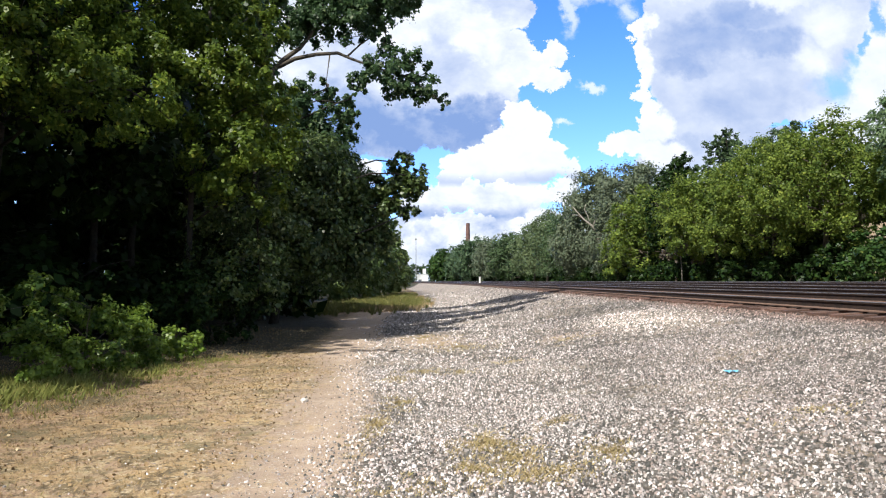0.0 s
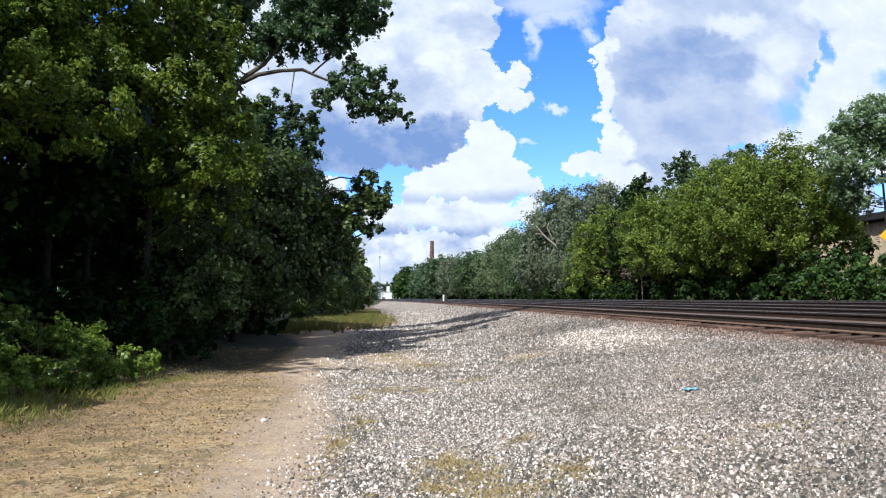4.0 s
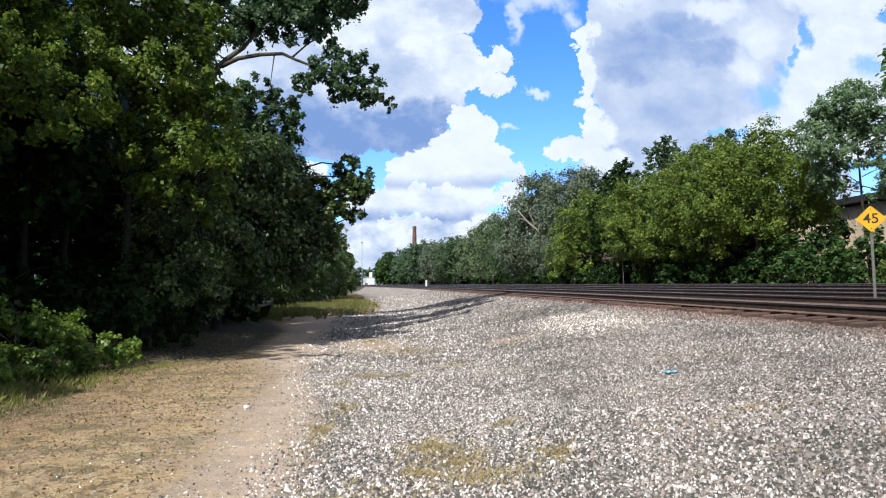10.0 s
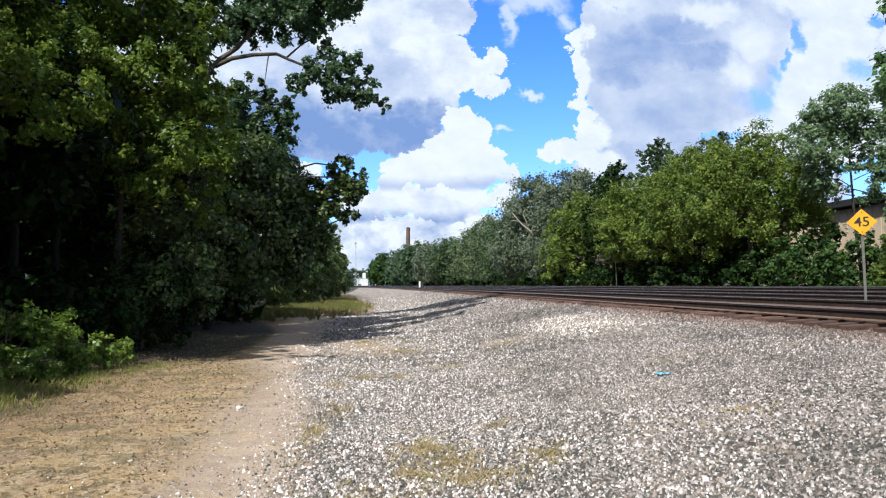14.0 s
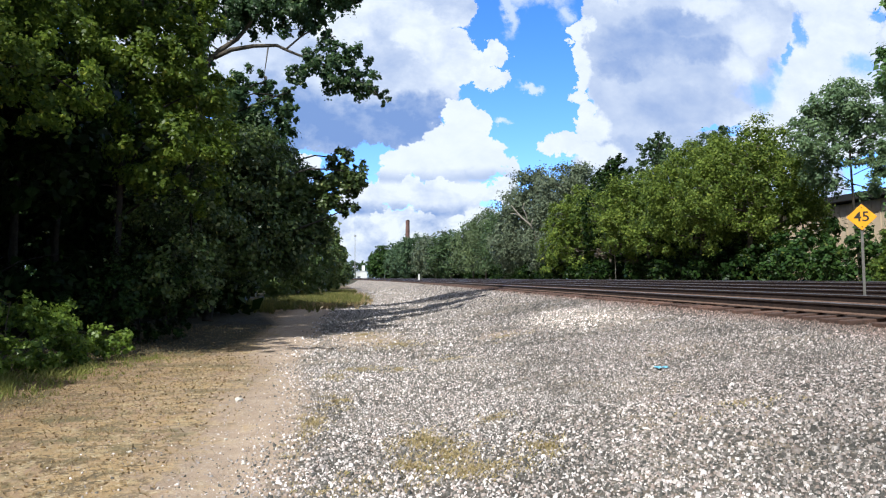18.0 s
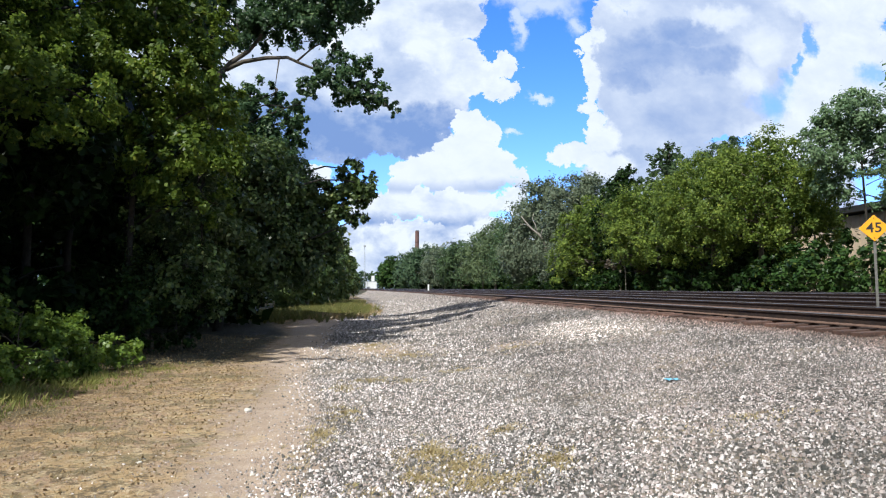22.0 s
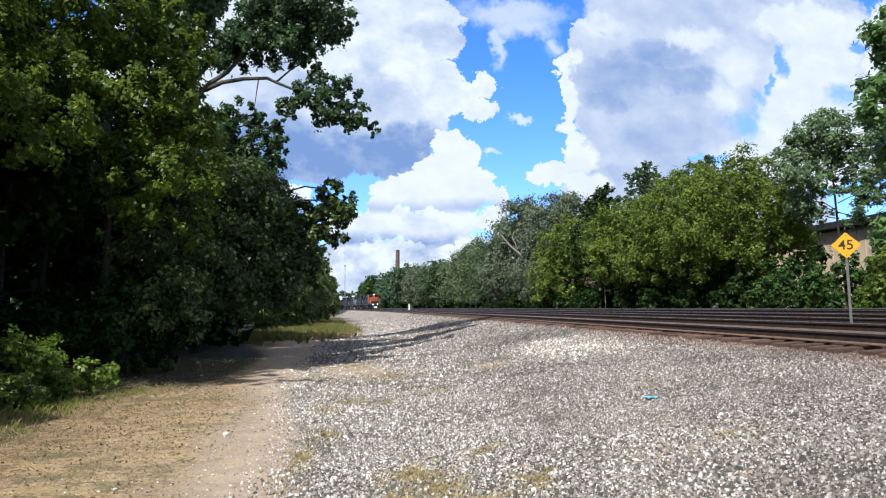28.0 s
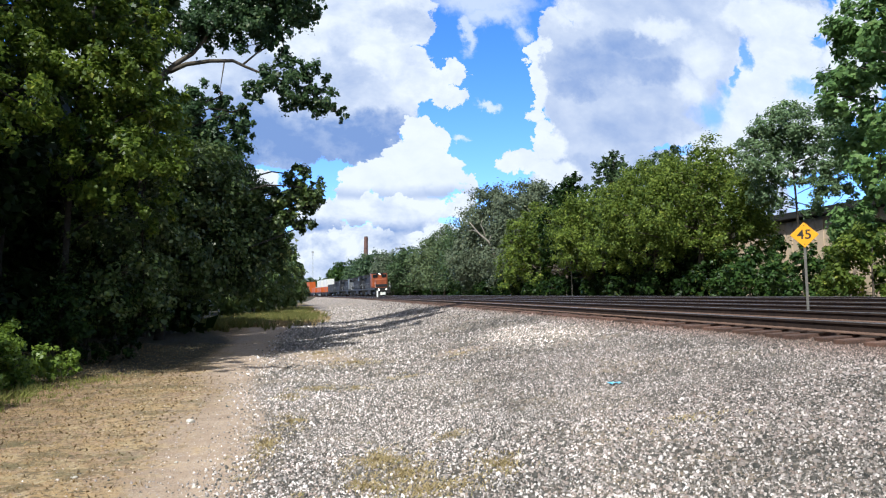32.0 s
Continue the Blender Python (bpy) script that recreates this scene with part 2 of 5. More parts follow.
def leaf_material(name, a, b, c, glow=0.35, gloss=0.5):
    """Leaves: the colour differs from leaf to leaf and from bough to bough; light comes through."""
    m, N = material(name)
    r = N.add("ShaderNodeNewGeometry").outputs["Random Per Island"]
    co = N.add("ShaderNodeTexCoord").outputs["Object"]
    big, spray = N.noise(0.5, 3, 0.5, co), N.noise(2.4, 2, 0.5, co)
    mix = N.math("ADD", N.math("MULTIPLY", r, 0.34), N.math("ADD", N.math("MULTIPLY", big, 0.6), N.math("MULTIPLY", spray, 0.4)))
    col = N.mix(N.ramp(mix, 0.42, 0.92), a, b)
    col = N.mix(N.ramp(r, 0.93, 0.98), col, c)
    p = N.add("ShaderNodeBsdfPrincipled", Base_Color=col, Roughness=0.42)
    p.inputs["Specular IOR Level"].default_value = gloss
    tr = N.add("ShaderNodeBsdfTranslucent", Color=N.mix(0.5, col, b))
    mx = N.add("ShaderNodeMixShader", Fac=glow, i1=p.outputs[0], i2=tr.outputs[0])
    finish(N, mx.outputs[0])
    return m


# Dark tone also stands for the shade inside the wood and under crowns.
LEAF_DARK_SHADE = leaf_material("leaf_dark_shade", (0.009, 0.022, 0.006), (0.030, 0.062, 0.013), (0.075, 0.10, 0.02), 0.2, 0.12)
LEAF_EDGE = leaf_material("leaf_edge", (0.040, 0.080, 0.018), (0.205, 0.280, 0.042), (0.38, 0.41, 0.07), 0.55, 0.25)
LEAF_UNDER = leaf_material("leaf_undergrowth", (0.036, 0.078, 0.016), (0.210, 0.300, 0.046), (0.24, 0.30, 0.06), 0.4, 0.3)
# The third tone paints sunlit single leaves into the shaded crown.
LEAF_BOUGH = leaf_material("leaf_bough", (0.022, 0.048, 0.016), (0.130, 0.185, 0.050), (0.34, 0.38, 0.15), 0.35, 0.5)
LEAF_POPLAR = leaf_material("leaf_poplar", (0.034, 0.072, 0.032), (0.100, 0.175, 0.068), (0.20, 0.26, 0.11), 0.5)
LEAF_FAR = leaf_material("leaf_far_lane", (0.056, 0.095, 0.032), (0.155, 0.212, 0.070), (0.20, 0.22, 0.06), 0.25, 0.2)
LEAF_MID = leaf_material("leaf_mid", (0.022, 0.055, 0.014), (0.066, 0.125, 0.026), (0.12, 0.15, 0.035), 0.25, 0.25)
LEAF_LIGHT = leaf_material("leaf_light", (0.054, 0.098, 0.023), (0.222, 0.290, 0.055), (0.33, 0.37, 0.07), 0.42, 0.15)
LEAF_TOP = leaf_material("leaf_dull_green", (0.050, 0.085, 0.040), (0.105, 0.160, 0.070), (0.15, 0.20, 0.09), 0.3, 0.15)
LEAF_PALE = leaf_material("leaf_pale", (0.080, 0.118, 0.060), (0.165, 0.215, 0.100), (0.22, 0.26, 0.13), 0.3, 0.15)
LEAF_AIRY = leaf_material("leaf_airy", (0.115, 0.19, 0.10), (0.23, 0.32, 0.165), (0.24, 0.31, 0.15), 0.4, 0.15)
LEAF_TALL = leaf_material("leaf_tall", (0.085, 0.165, 0.060), (0.19, 0.31, 0.10), (0.20, 0.28, 0.10), 0.4, 0.15)
LEAF_GREY = leaf_material("leaf_grey", (0.100, 0.132, 0.082), (0.180, 0.215, 0.138), (0.22, 0.24, 0.15), 0.3, 0.15)
# Distance haze is put into the colour: lighter, bluer leaves for far trees.
LEAF_HAZE = leaf_material("leaf_haze", (0.044, 0.084, 0.044), (0.110, 0.168, 0.084), (0.18, 0.24, 0.12), 0.3, 0.15)
LITTER = leaf_material("leaf_litter", (0.13, 0.09, 0.05), (0.34, 0.24, 0.13), (0.50, 0.40, 0.25), 0.1, 0.1)
GRASS_DRY = leaf_material("dry_grass", (0.24, 0.17, 0.08), (0.45, 0.335, 0.17), (0.22, 0.20, 0.085), 0.2)
GRASS_GREEN = leaf_material("green_grass", (0.10, 0.12, 0.036), (0.235, 0.23, 0.078), (0.46, 0.34, 0.15), 0.3, 0.15)
GRASS_TUFT = leaf_material("grass_tuft", (0.30, 0.235, 0.115), (0.50, 0.40, 0.215), (0.27, 0.27, 0.10), 0.25, 0.1)
WEEDS = leaf_material("weeds", (0.13, 0.16, 0.04), (0.29, 0.29, 0.09), (0.40, 0.32, 0.14), 0.35, 0.1)
DRY_TUFT = leaf_material("withered_tuft", (0.15, 0.105, 0.052), (0.40, 0.285, 0.14), (0.20, 0.18, 0.075), 0.2, 0.1)
PALE_STONE = plain("pale_stone", (0.5, 0.46, 0.40), (0.62, 0.58, 0.52), 9, 0.9, 0, 0.5, 0.01)
DULL_STEEL = plain("dull_steel", (0.11, 0.105, 0.095), (0.18, 0.175, 0.16), 6, 0.65, 0.3, 0.1, 0.002)
DRAB = leaf_material("withered_leaves", (0.07, 0.055, 0.04), (0.15, 0.12, 0.085), (0.12, 0.14, 0.05), 0.15)
BARK = plain("bark", (0.06, 0.048, 0.036), (0.13, 0.11, 0.085), 9, 0.9, 0, 0.8, 0.02)
# Bark tone darkened to stand for the shade inside the wood.
BARK_DARK_SHADE = plain("dark_shaded_bark", (0.018, 0.015, 0.012), (0.045, 0.038, 0.03), 9, 0.9, 0, 0.8, 0.02)
BARK_PALE = plain("dead_wood", (0.30, 0.27, 0.23), (0.42, 0.39, 0.34), 9, 0.9, 0, 0.5, 0.01)
# Rusty rail foot with sunlight in its colour; the web below the head uses RUST.
RUST_FOOT_LIT = plain("rust_lit_foot", (0.10, 0.058, 0.042), (0.17, 0.105, 0.078), 6, 0.9, 0, 0.4, 0.003)
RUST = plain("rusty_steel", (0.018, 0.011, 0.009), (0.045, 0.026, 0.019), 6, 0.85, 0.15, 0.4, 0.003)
RAIL_TOP = plain("polished_rail_head", (0.24, 0.225, 0.21), (0.36, 0.345, 0.33), 3, 0.45, 0.9, 0.05, 0.001)
TIE = plain("creosoted_wood", (0.045, 0.028, 0.022), (0.15, 0.082, 0.06), 7, 0.9, 0, 0.6, 0.008, 0.45)
BRICK = plain("red_brick", (0.115, 0.062, 0.055), (0.185, 0.105, 0.092), 0.8, 0.9, 0, 0.3, 0.02)
WHITE = plain("white_paint", (0.72, 0.72, 0.70), (0.82, 0.82, 0.80), 1.2, 0.6, 0, 0.1, 0.003)
GALV = plain("galvanised_steel", (0.36, 0.37, 0.37), (0.52, 0.53, 0.53), 6, 0.5, 0.6, 0.1, 0.002)
YELLOW = plain("yellow_sign_sheet", (0.80, 0.34, 0.006), (0.88, 0.40, 0.01), 4, 0.45, 0, 0.05, 0.001)
BLACK = plain("black_paint", (0.012, 0.012, 0.012), (0.025, 0.025, 0.025), 5, 0.5, 0, 0.1, 0.002)
TAN = plain("tan_metal_cladding", (0.48, 0.375, 0.27), (0.58, 0.46, 0.34), 0.6, 0.7, 0, 0.1, 0.004, spots=(0.40, 0.31, 0.22))
ROOF = plain("dark_roof_edge", (0.010, 0.010, 0.010), (0.022, 0.021, 0.02), 1.0, 0.8)
BOX_ORANGE = plain("orange_container", (0.50, 0.10, 0.018), (0.60, 0.135, 0.028), 0.7, 0.5, 0, 0.1, 0.003)
ORANGE = plain("orange_paint", (0.20, 0.050, 0.018), (0.34, 0.085, 0.026), 0.9, 0.6, 0, 0.1, 0.003)
SLATE = plain("slate_grey_paint", (0.030, 0.033, 0.040), (0.055, 0.060, 0.070), 0.7, 0.7, 0, 0.1, 0.003)
DARKBODY = plain("dark_grey_paint", (0.008, 0.009, 0.013), (0.020, 0.022, 0.028), 0.7, 0.75, 0, 0.1, 0.003)
GREYBODY = plain("grey_paint", (0.10, 0.11, 0.125), (0.17, 0.18, 0.195), 0.7, 0.6, 0, 0.1, 0.003)
BLUE = plain("blue_plastic", (0.05, 0.38, 0.62), (0.30, 0.58, 0.72), 20, 0.4)
GLASS = plain("dark_glass", (0.01, 0.012, 0.014), (0.02, 0.022, 0.025), 2, 0.08, 0, 0.0)


def lamp_material():
    m, N = material("headlight_glow")
    finish(N, N.add("ShaderNodeEmission", Color=(1, 0.93, 0.8, 1), Strength=9.0).outputs[0])
    return m


GLOW = lamp_material()


def fresh(N, co, wobble):
    """Where a load of paler, fresh stone lies on the bank."""
    flat = N.add("ShaderNodeVectorMath", i0=co, i1=(1.0, 0.42, 0.0))
    flat.operation = "MULTIPLY"
    d = N.add("ShaderNodeVectorMath", i0=flat.outputs[0], i1=(4.75, 16.6 * 0.42, 0.0))
    d.operation = "DISTANCE"
    return N.math("MULTIPLY", N.ramp(N.math("ADD", d.outputs["Value"], N.math("MULTIPLY", wobble, 1.2)), 1.1, 2.3, 1.0, 0.0), 1.0)


def stone_material():
    m, N = material("crushed_stone")
    r = N.add("ShaderNodeNewGeometry").outputs["Random Per Island"]
    co = N.add("ShaderNodeTexCoord").outputs["Object"]
    cr = N.add("ShaderNodeValToRGB", Fac=r)
    el = cr.color_ramp.elements
    el[0].color, el[1].color = (0.045, 0.046, 0.042, 1), (0.82, 0.765, 0.74, 1)
    for p, c in ((0.30, (0.12, 0.112, 0.10, 1)), (0.50, (0.34, 0.31, 0.295, 1)), (0.66, (0.27, 0.21, 0.18, 1)), (0.84, (0.53, 0.485, 0.46, 1))):
        el.new(p).color = c
    area = N.noise(0.35, 4, 0.55, co)
    c = N.mix(N.ramp(area, 0.34, 0.56), cr.outputs[0], N.mix(1.0, cr.outputs[0], (1.55, 1.52, 1.54), "MULTIPLY"))
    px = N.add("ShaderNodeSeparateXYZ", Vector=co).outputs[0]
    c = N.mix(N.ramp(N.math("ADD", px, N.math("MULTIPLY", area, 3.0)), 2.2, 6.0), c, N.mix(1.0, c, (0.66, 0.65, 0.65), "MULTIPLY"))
    py = N.add("ShaderNodeSeparateXYZ", Vector=co).outputs[1]
    off = N.math("ADD", N.math("SUBTRACT", px, 7.45), N.math("MULTIPLY", N.math("MULTIPLY", py, py), BEND))
    c = N.mix(N.math("MULTIPLY", N.ramp(N.math("ADD", off, N.math("MULTIPLY", area, 0.9)), -1.15, -0.1), 0.75), c, N.mix(1.0, c, (0.62, 0.40, 0.33), "MULTIPLY"))
    c = N.mix(fresh(N, co, area), c, N.mix(1.0, c, (2.2, 2.17, 2.12), "MULTIPLY"))
    c = N.mix(1.0, c, N.mix(N.noise(40, 3, 0.6, co), (0.66, 0.66, 0.66), (1.0, 1.0, 1.0)), "MULTIPLY")
    finish(N, N.add("ShaderNodeBsdfPrincipled", Base_Color=c, Roughness=0.85).outputs[0])
    return m


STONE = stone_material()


def ground_material():
    m, N = material("ground_cover")
    co = N.add("ShaderNodeTexCoord").outputs["Object"]
    zone = N.add("ShaderNodeAttribute")
    zone.attribute_name = "zone"
    zs = N.add("ShaderNodeSeparateColor", Color=zone.outputs["Color"])
    gravel, grass, wood = zs.outputs
    n_big, n_mid, n_fine = N.noise(0.5, 4, 0.55, co), N.noise(3.2, 5, 0.6, co), N.noise(28, 4, 0.65, co)
    edge = N.math("MULTIPLY", N.math("SUBTRACT", N.math("ADD", N.math("MULTIPLY", n_mid, 0.6), N.math("MULTIPLY", n_big, 0.4)), 0.5), 1.6)
    # stones by cells
    vo = N.add("ShaderNodeTexVoronoi", Vector=co, Scale=17.0, Randomness=1.0)
    cell = N.add("ShaderNodeSeparateColor", Color=vo.outputs["Color"]).outputs[0]
    cr = N.add("ShaderNodeValToRGB", Fac=cell)
    el = cr.color_ramp.elements
    el[0].color, el[1].color = (0.19, 0.175, 0.165, 1), (0.64, 0.60, 0.55, 1)
    for p, c in ((0.3, (0.38, 0.35, 0.32, 1)), (0.6, (0.47, 0.445, 0.415, 1)), (0.8, (0.36, 0.325, 0.29, 1))):
        el.new(p).color = c
    trodden = N.ramp(N.math("ADD", N.add("ShaderNodeSeparateXYZ", Vector=co).outputs[1], N.math("MULTIPLY", edge, 7.0)), 20.0, 31.0)
    # Gaps between cells are darkened to paint the shade among the stones.
    st = N.mix(N.ramp(vo.outputs["Distance"], 0.15, 0.6), N.mix(1.0, cr.outputs[0], (0.56, 0.545, 0.53), "MULTIPLY"), (0.075, 0.066, 0.058))
    st = N.mix(trodden, st, N.mix(N.ramp(N.math("ADD", N.math("MULTIPLY", N.noise(2.2, 7, 0.75, co), 0.5), N.math("MULTIPLY", N.noise(7.0, 6, 0.75, co), 0.5)), 0.40, 0.58), (0.10, 0.086, 0.077), (0.40, 0.355, 0.33)))
    st = N.mix(N.ramp(n_big, 0.38, 0.62), st, N.mix(1.0, st, (1.3, 1.27, 1.22), "MULTIPLY"))
    coarse = N.noise(1.3, 6, 0.7, co)
    st = N.mix(1.0, st, N.mix(N.ramp(coarse, 0.35, 0.65), (0.60, 0.57, 0.54), (1.15, 1.14, 1.13)), "MULTIPLY")
    st = N.mix(fresh(N, co, n_big), st, N.mix(1.0, st, (2.2, 2.17, 2.12), "MULTIPLY"))
    earth = N.mix(n_fine, (0.24, 0.185, 0.13), (0.36, 0.29, 0.21))
    st = N.mix(N.math("MULTIPLY", N.ramp(N.math("ADD", N.math("MULTIPLY", n_mid, 0.5), N.math("MULTIPLY", n_big, 0.5)), 0.50, 0.64), 0.75), st, earth)
    rusty = N.mix(N.ramp(n_fine, 0.35, 0.65), (0.06, 0.035, 0.024), (0.15, 0.095, 0.07))
    st = N.mix(N.math("MULTIPLY", zone.outputs["Alpha"], 0.8), st, rusty)
    dirt = N.mix(N.ramp(n_mid, 0.3, 0.7), (0.31, 0.225, 0.165), (0.44, 0.335, 0.25))
    dirt = N.mix(N.ramp(n_fine, 0.55, 0.68), dirt, (0.50, 0.44, 0.37))
    dirt = N.mix(N.ramp(N.noise(60, 3, 0.6, co), 0.60, 0.68), dirt, (0.20, 0.16, 0.12))
    litter = N.noise(7, 7, 0.75, co)
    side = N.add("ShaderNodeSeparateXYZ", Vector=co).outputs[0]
    dry = N.mix(N.ramp(N.noise(1.1, 6, 0.7, co), 0.40, 0.58), (0.35, 0.235, 0.155), (0.405, 0.275, 0.135))
    dry = N.mix(N.ramp(N.noise(3.4, 6, 0.7, co), 0.50, 0.62), dry, (0.44, 0.335, 0.19))
    dry = N.mix(N.ramp(N.noise(2.3, 6, 0.72, co), 0.51, 0.60), dry, (0.20, 0.145, 0.075))
    dry = N.mix(N.ramp(litter, 0.47, 0.38), dry, (0.13, 0.092, 0.05))
    dry = N.mix(N.ramp(N.noise(11, 6, 0.75, co), 0.54, 0.62), dry, (0.125, 0.092, 0.052))
    dry = N.mix(N.ramp(N.noise(13, 6, 0.75, N.add("ShaderNodeVectorMath", i0=co, i1=(7.0, 3.0, 0.0)).outputs[0]), 0.55, 0.63), dry, (0.54, 0.43, 0.29))
    dry = N.mix(N.ramp(n_fine, 0.58, 0.7), dry, (0.50, 0.40, 0.26))
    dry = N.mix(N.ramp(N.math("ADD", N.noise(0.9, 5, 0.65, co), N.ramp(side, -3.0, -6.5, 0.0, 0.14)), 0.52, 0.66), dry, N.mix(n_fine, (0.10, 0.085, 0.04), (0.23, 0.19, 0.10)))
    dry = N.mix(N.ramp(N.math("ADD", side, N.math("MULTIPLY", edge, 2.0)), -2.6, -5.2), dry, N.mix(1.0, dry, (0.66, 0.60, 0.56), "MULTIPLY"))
    # Nearly black soil tone, also laid over the lane as painted tree shade.
    floor_shade = N.mix(N.ramp(n_mid, 0.35, 0.65), (0.025, 0.022, 0.012), (0.055, 0.05, 0.022))
    c = N.mix(N.ramp(N.math("ADD", grass, N.math("MULTIPLY", edge, 2.4)), 0.1, 0.9), dirt, dry)
    c = N.mix(N.ramp(N.math("ADD", gravel, N.math("MULTIPLY", edge, 1.4)), 0.32, 0.68), c, st)
    c = N.mix(N.ramp(N.math("ADD", wood, N.math("MULTIPLY", edge, 0.6)), 0.3, 0.7), c, floor_shade)
    hgt = N.math("ADD", N.math("MULTIPLY", N.math("SUBTRACT", 1.0, vo.outputs["Distance"]), N.math("MULTIPLY", gravel, 0.9)), N.math("ADD", N.math("MULTIPLY", n_fine, 0.7), N.math("MULTIPLY", N.math("MULTIPLY", litter, grass), 1.2)))
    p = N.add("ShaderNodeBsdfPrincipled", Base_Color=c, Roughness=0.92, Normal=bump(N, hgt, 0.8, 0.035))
    finish(N, p.outputs[0])
    return m


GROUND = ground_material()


# ---- mesh helpers ----
def mesh_of(name, verts, faces, mats, smooth=False, index=None):
    me = bpy.data.meshes.new(name)
    if isinstance(faces, np.ndarray):
        v, f = np.asarray(verts, dtype=np.float32), faces.astype(np.int32)
        k = f.shape[1]
        me.vertices.add(len(v))
        me.vertices.foreach_set("co", v.ravel())
        me.loops.add(f.size)
        me.loops.foreach_set("vertex_index", f.ravel())
        me.polygons.add(len(f))
        me.polygons.foreach_set("loop_start", np.arange(0, f.size, k, dtype=np.int32))
        me.update(calc_edges=True)
    else:
        me.from_pydata([tuple(v) for v in verts], [], faces)
    for m in (mats if isinstance(mats, (list, tuple)) else [mats]):
        me.materials.append(m)
    if index is not None:
        me.polygons.foreach_set("material_index", np.asarray(index, dtype=np.int32))
    if smooth:
        me.polygons.foreach_set("use_smooth", np.ones(len(me.polygons), dtype=bool))
    me.update()
    return me


def part(name, me, parent, label="", m=None):
    """A mesh, or a bmesh with its material, as one object under a thing."""
    ob = new(name, me)
    ob.parent = parent
    if m is not None:
        ob.matrix_basis = m
    if label:
        ob["label"] = label
    return ob


def from_bm(name, bm, mat, smooth=False):
    me = bpy.data.meshes.new(name)
    bm.to_mesh(me)
    bm.free()
    me.materials.append(mat)
    if smooth:
        me.polygons.foreach_set("use_smooth", np.ones(len(me.polygons), dtype=bool))
    return me


def box(sx, sy, sz, bev=0.0, at=(0, 0, 0)):
    bm = bmesh.new()
    bmesh.ops.create_cube(bm, size=1)
    bmesh.ops.scale(bm, vec=(sx, sy, sz), verts=bm.verts)
    if bev:
        bmesh.ops.bevel(bm, geom=bm.edges[:], offset=bev, segments=2, affect="EDGES", profile=0.6)
    bmesh.ops.translate(bm, vec=at, verts=bm.verts)
    return bm


def box_mesh(name, sx, sy, sz, mat, bev=0.0, at=(0, 0, 0)):
    return from_bm(name, box(sx, sy, sz, bev, at), mat)


def tube(path, radii, sides=7):
    """A tapered tube along points."""
    path = [Vector(p) for p in path]
    vs, fs = [], []
    for i, p in enumerate(path):
        d = (path[min(i + 1, len(path) - 1)] - path[max(i - 1, 0)]).normalized()
        a = d.orthogonal().normalized() if i == 0 else (a - d * a.dot(d)).normalized()
        b = d.cross(a)
        for k in range(sides):
            g = 2 * math.pi * k / sides
            vs.append(p + (a * math.cos(g) + b * math.sin(g)) * radii[i])
    for i in range(len(path) - 1):
        for k in range(sides):
            j = (k + 1) % sides
            fs.append((i * sides + k, i * sides + j, (i + 1) * sides + j, (i + 1) * sides + k))
    fs.append(tuple(range(sides))[::-1])
    fs.append(tuple((len(path) - 1) * sides + k for k in range(sides)))
    return vs, fs


def join(pieces):
    vs, fs = [], []
    for v, f in pieces:
        o = len(vs)
        vs += v
        fs += [tuple(i + o for i in q) for q in f]
    return vs, fs


def thing(name, at, label, category, group="", kind=""):
    ob = new(name)
    ob.matrix_basis = at if isinstance(at, Matrix) else Matrix.Translation(at)
    return tagged(ob, label, category, group, kind)


# ---- plan: three tracks that bend slowly to the left, on a bank beside a dirt lane ----
def rail_x(y):
    """x of the nearest rail at y."""
    y = np.asarray(y, dtype=float)
    yc = np.clip(y, -60, REACH)
    return 7.45 - BEND * yc ** 2 - 2 * BEND * yc * (y - yc)


def rail_slope(y):
    return -2 * BEND * np.clip(y, -60, REACH)


RAILS = (0.0, 1.5, 4.4, 5.9, 8.8, 10.3)
HEADS = (1.23, 1.325, 1.36, 1.44, 1.53, 1.575)


def hump(x, y, s, k):
    return np.sin(x * s + k) * np.cos(y * s * 0.83 + 1.7 * k) + 0.5 * np.sin(x * s * 2.3 + y * s * 1.9 + k)


def ground_z(x, y):
    x, y = np.asarray(x, dtype=float), np.asarray(y, dtype=float)
    u = x - rail_x(y)
    bank = np.interp(u, (-60, -8.5, -6.8, -5.2, -1.4, -0.9, -0.5, 2.05, 3.85, 6.45, 8.25, 10.85, 12.2, 14.5, 40), (0.1, -0.02, 0.03, 0.22, 0.85, 0.915, 0.945, 1.07, 1.09, 1.23, 1.27, 1.35, 1.28, 0.9, 0.8))
    rough = 0.018 * hump(x, y, 1.1, 0.3) + 0.03 * hump(x, y, 0.33, 2.1)
    return bank + rough * np.clip((np.abs(u - 4.8) - 5.6) / 1.5, 0.1, 1)


def smooth01(a, lo, hi):
    t = np.clip((a - lo) / (hi - lo), 0, 1)
    return t * t * (3 - 2 * t)


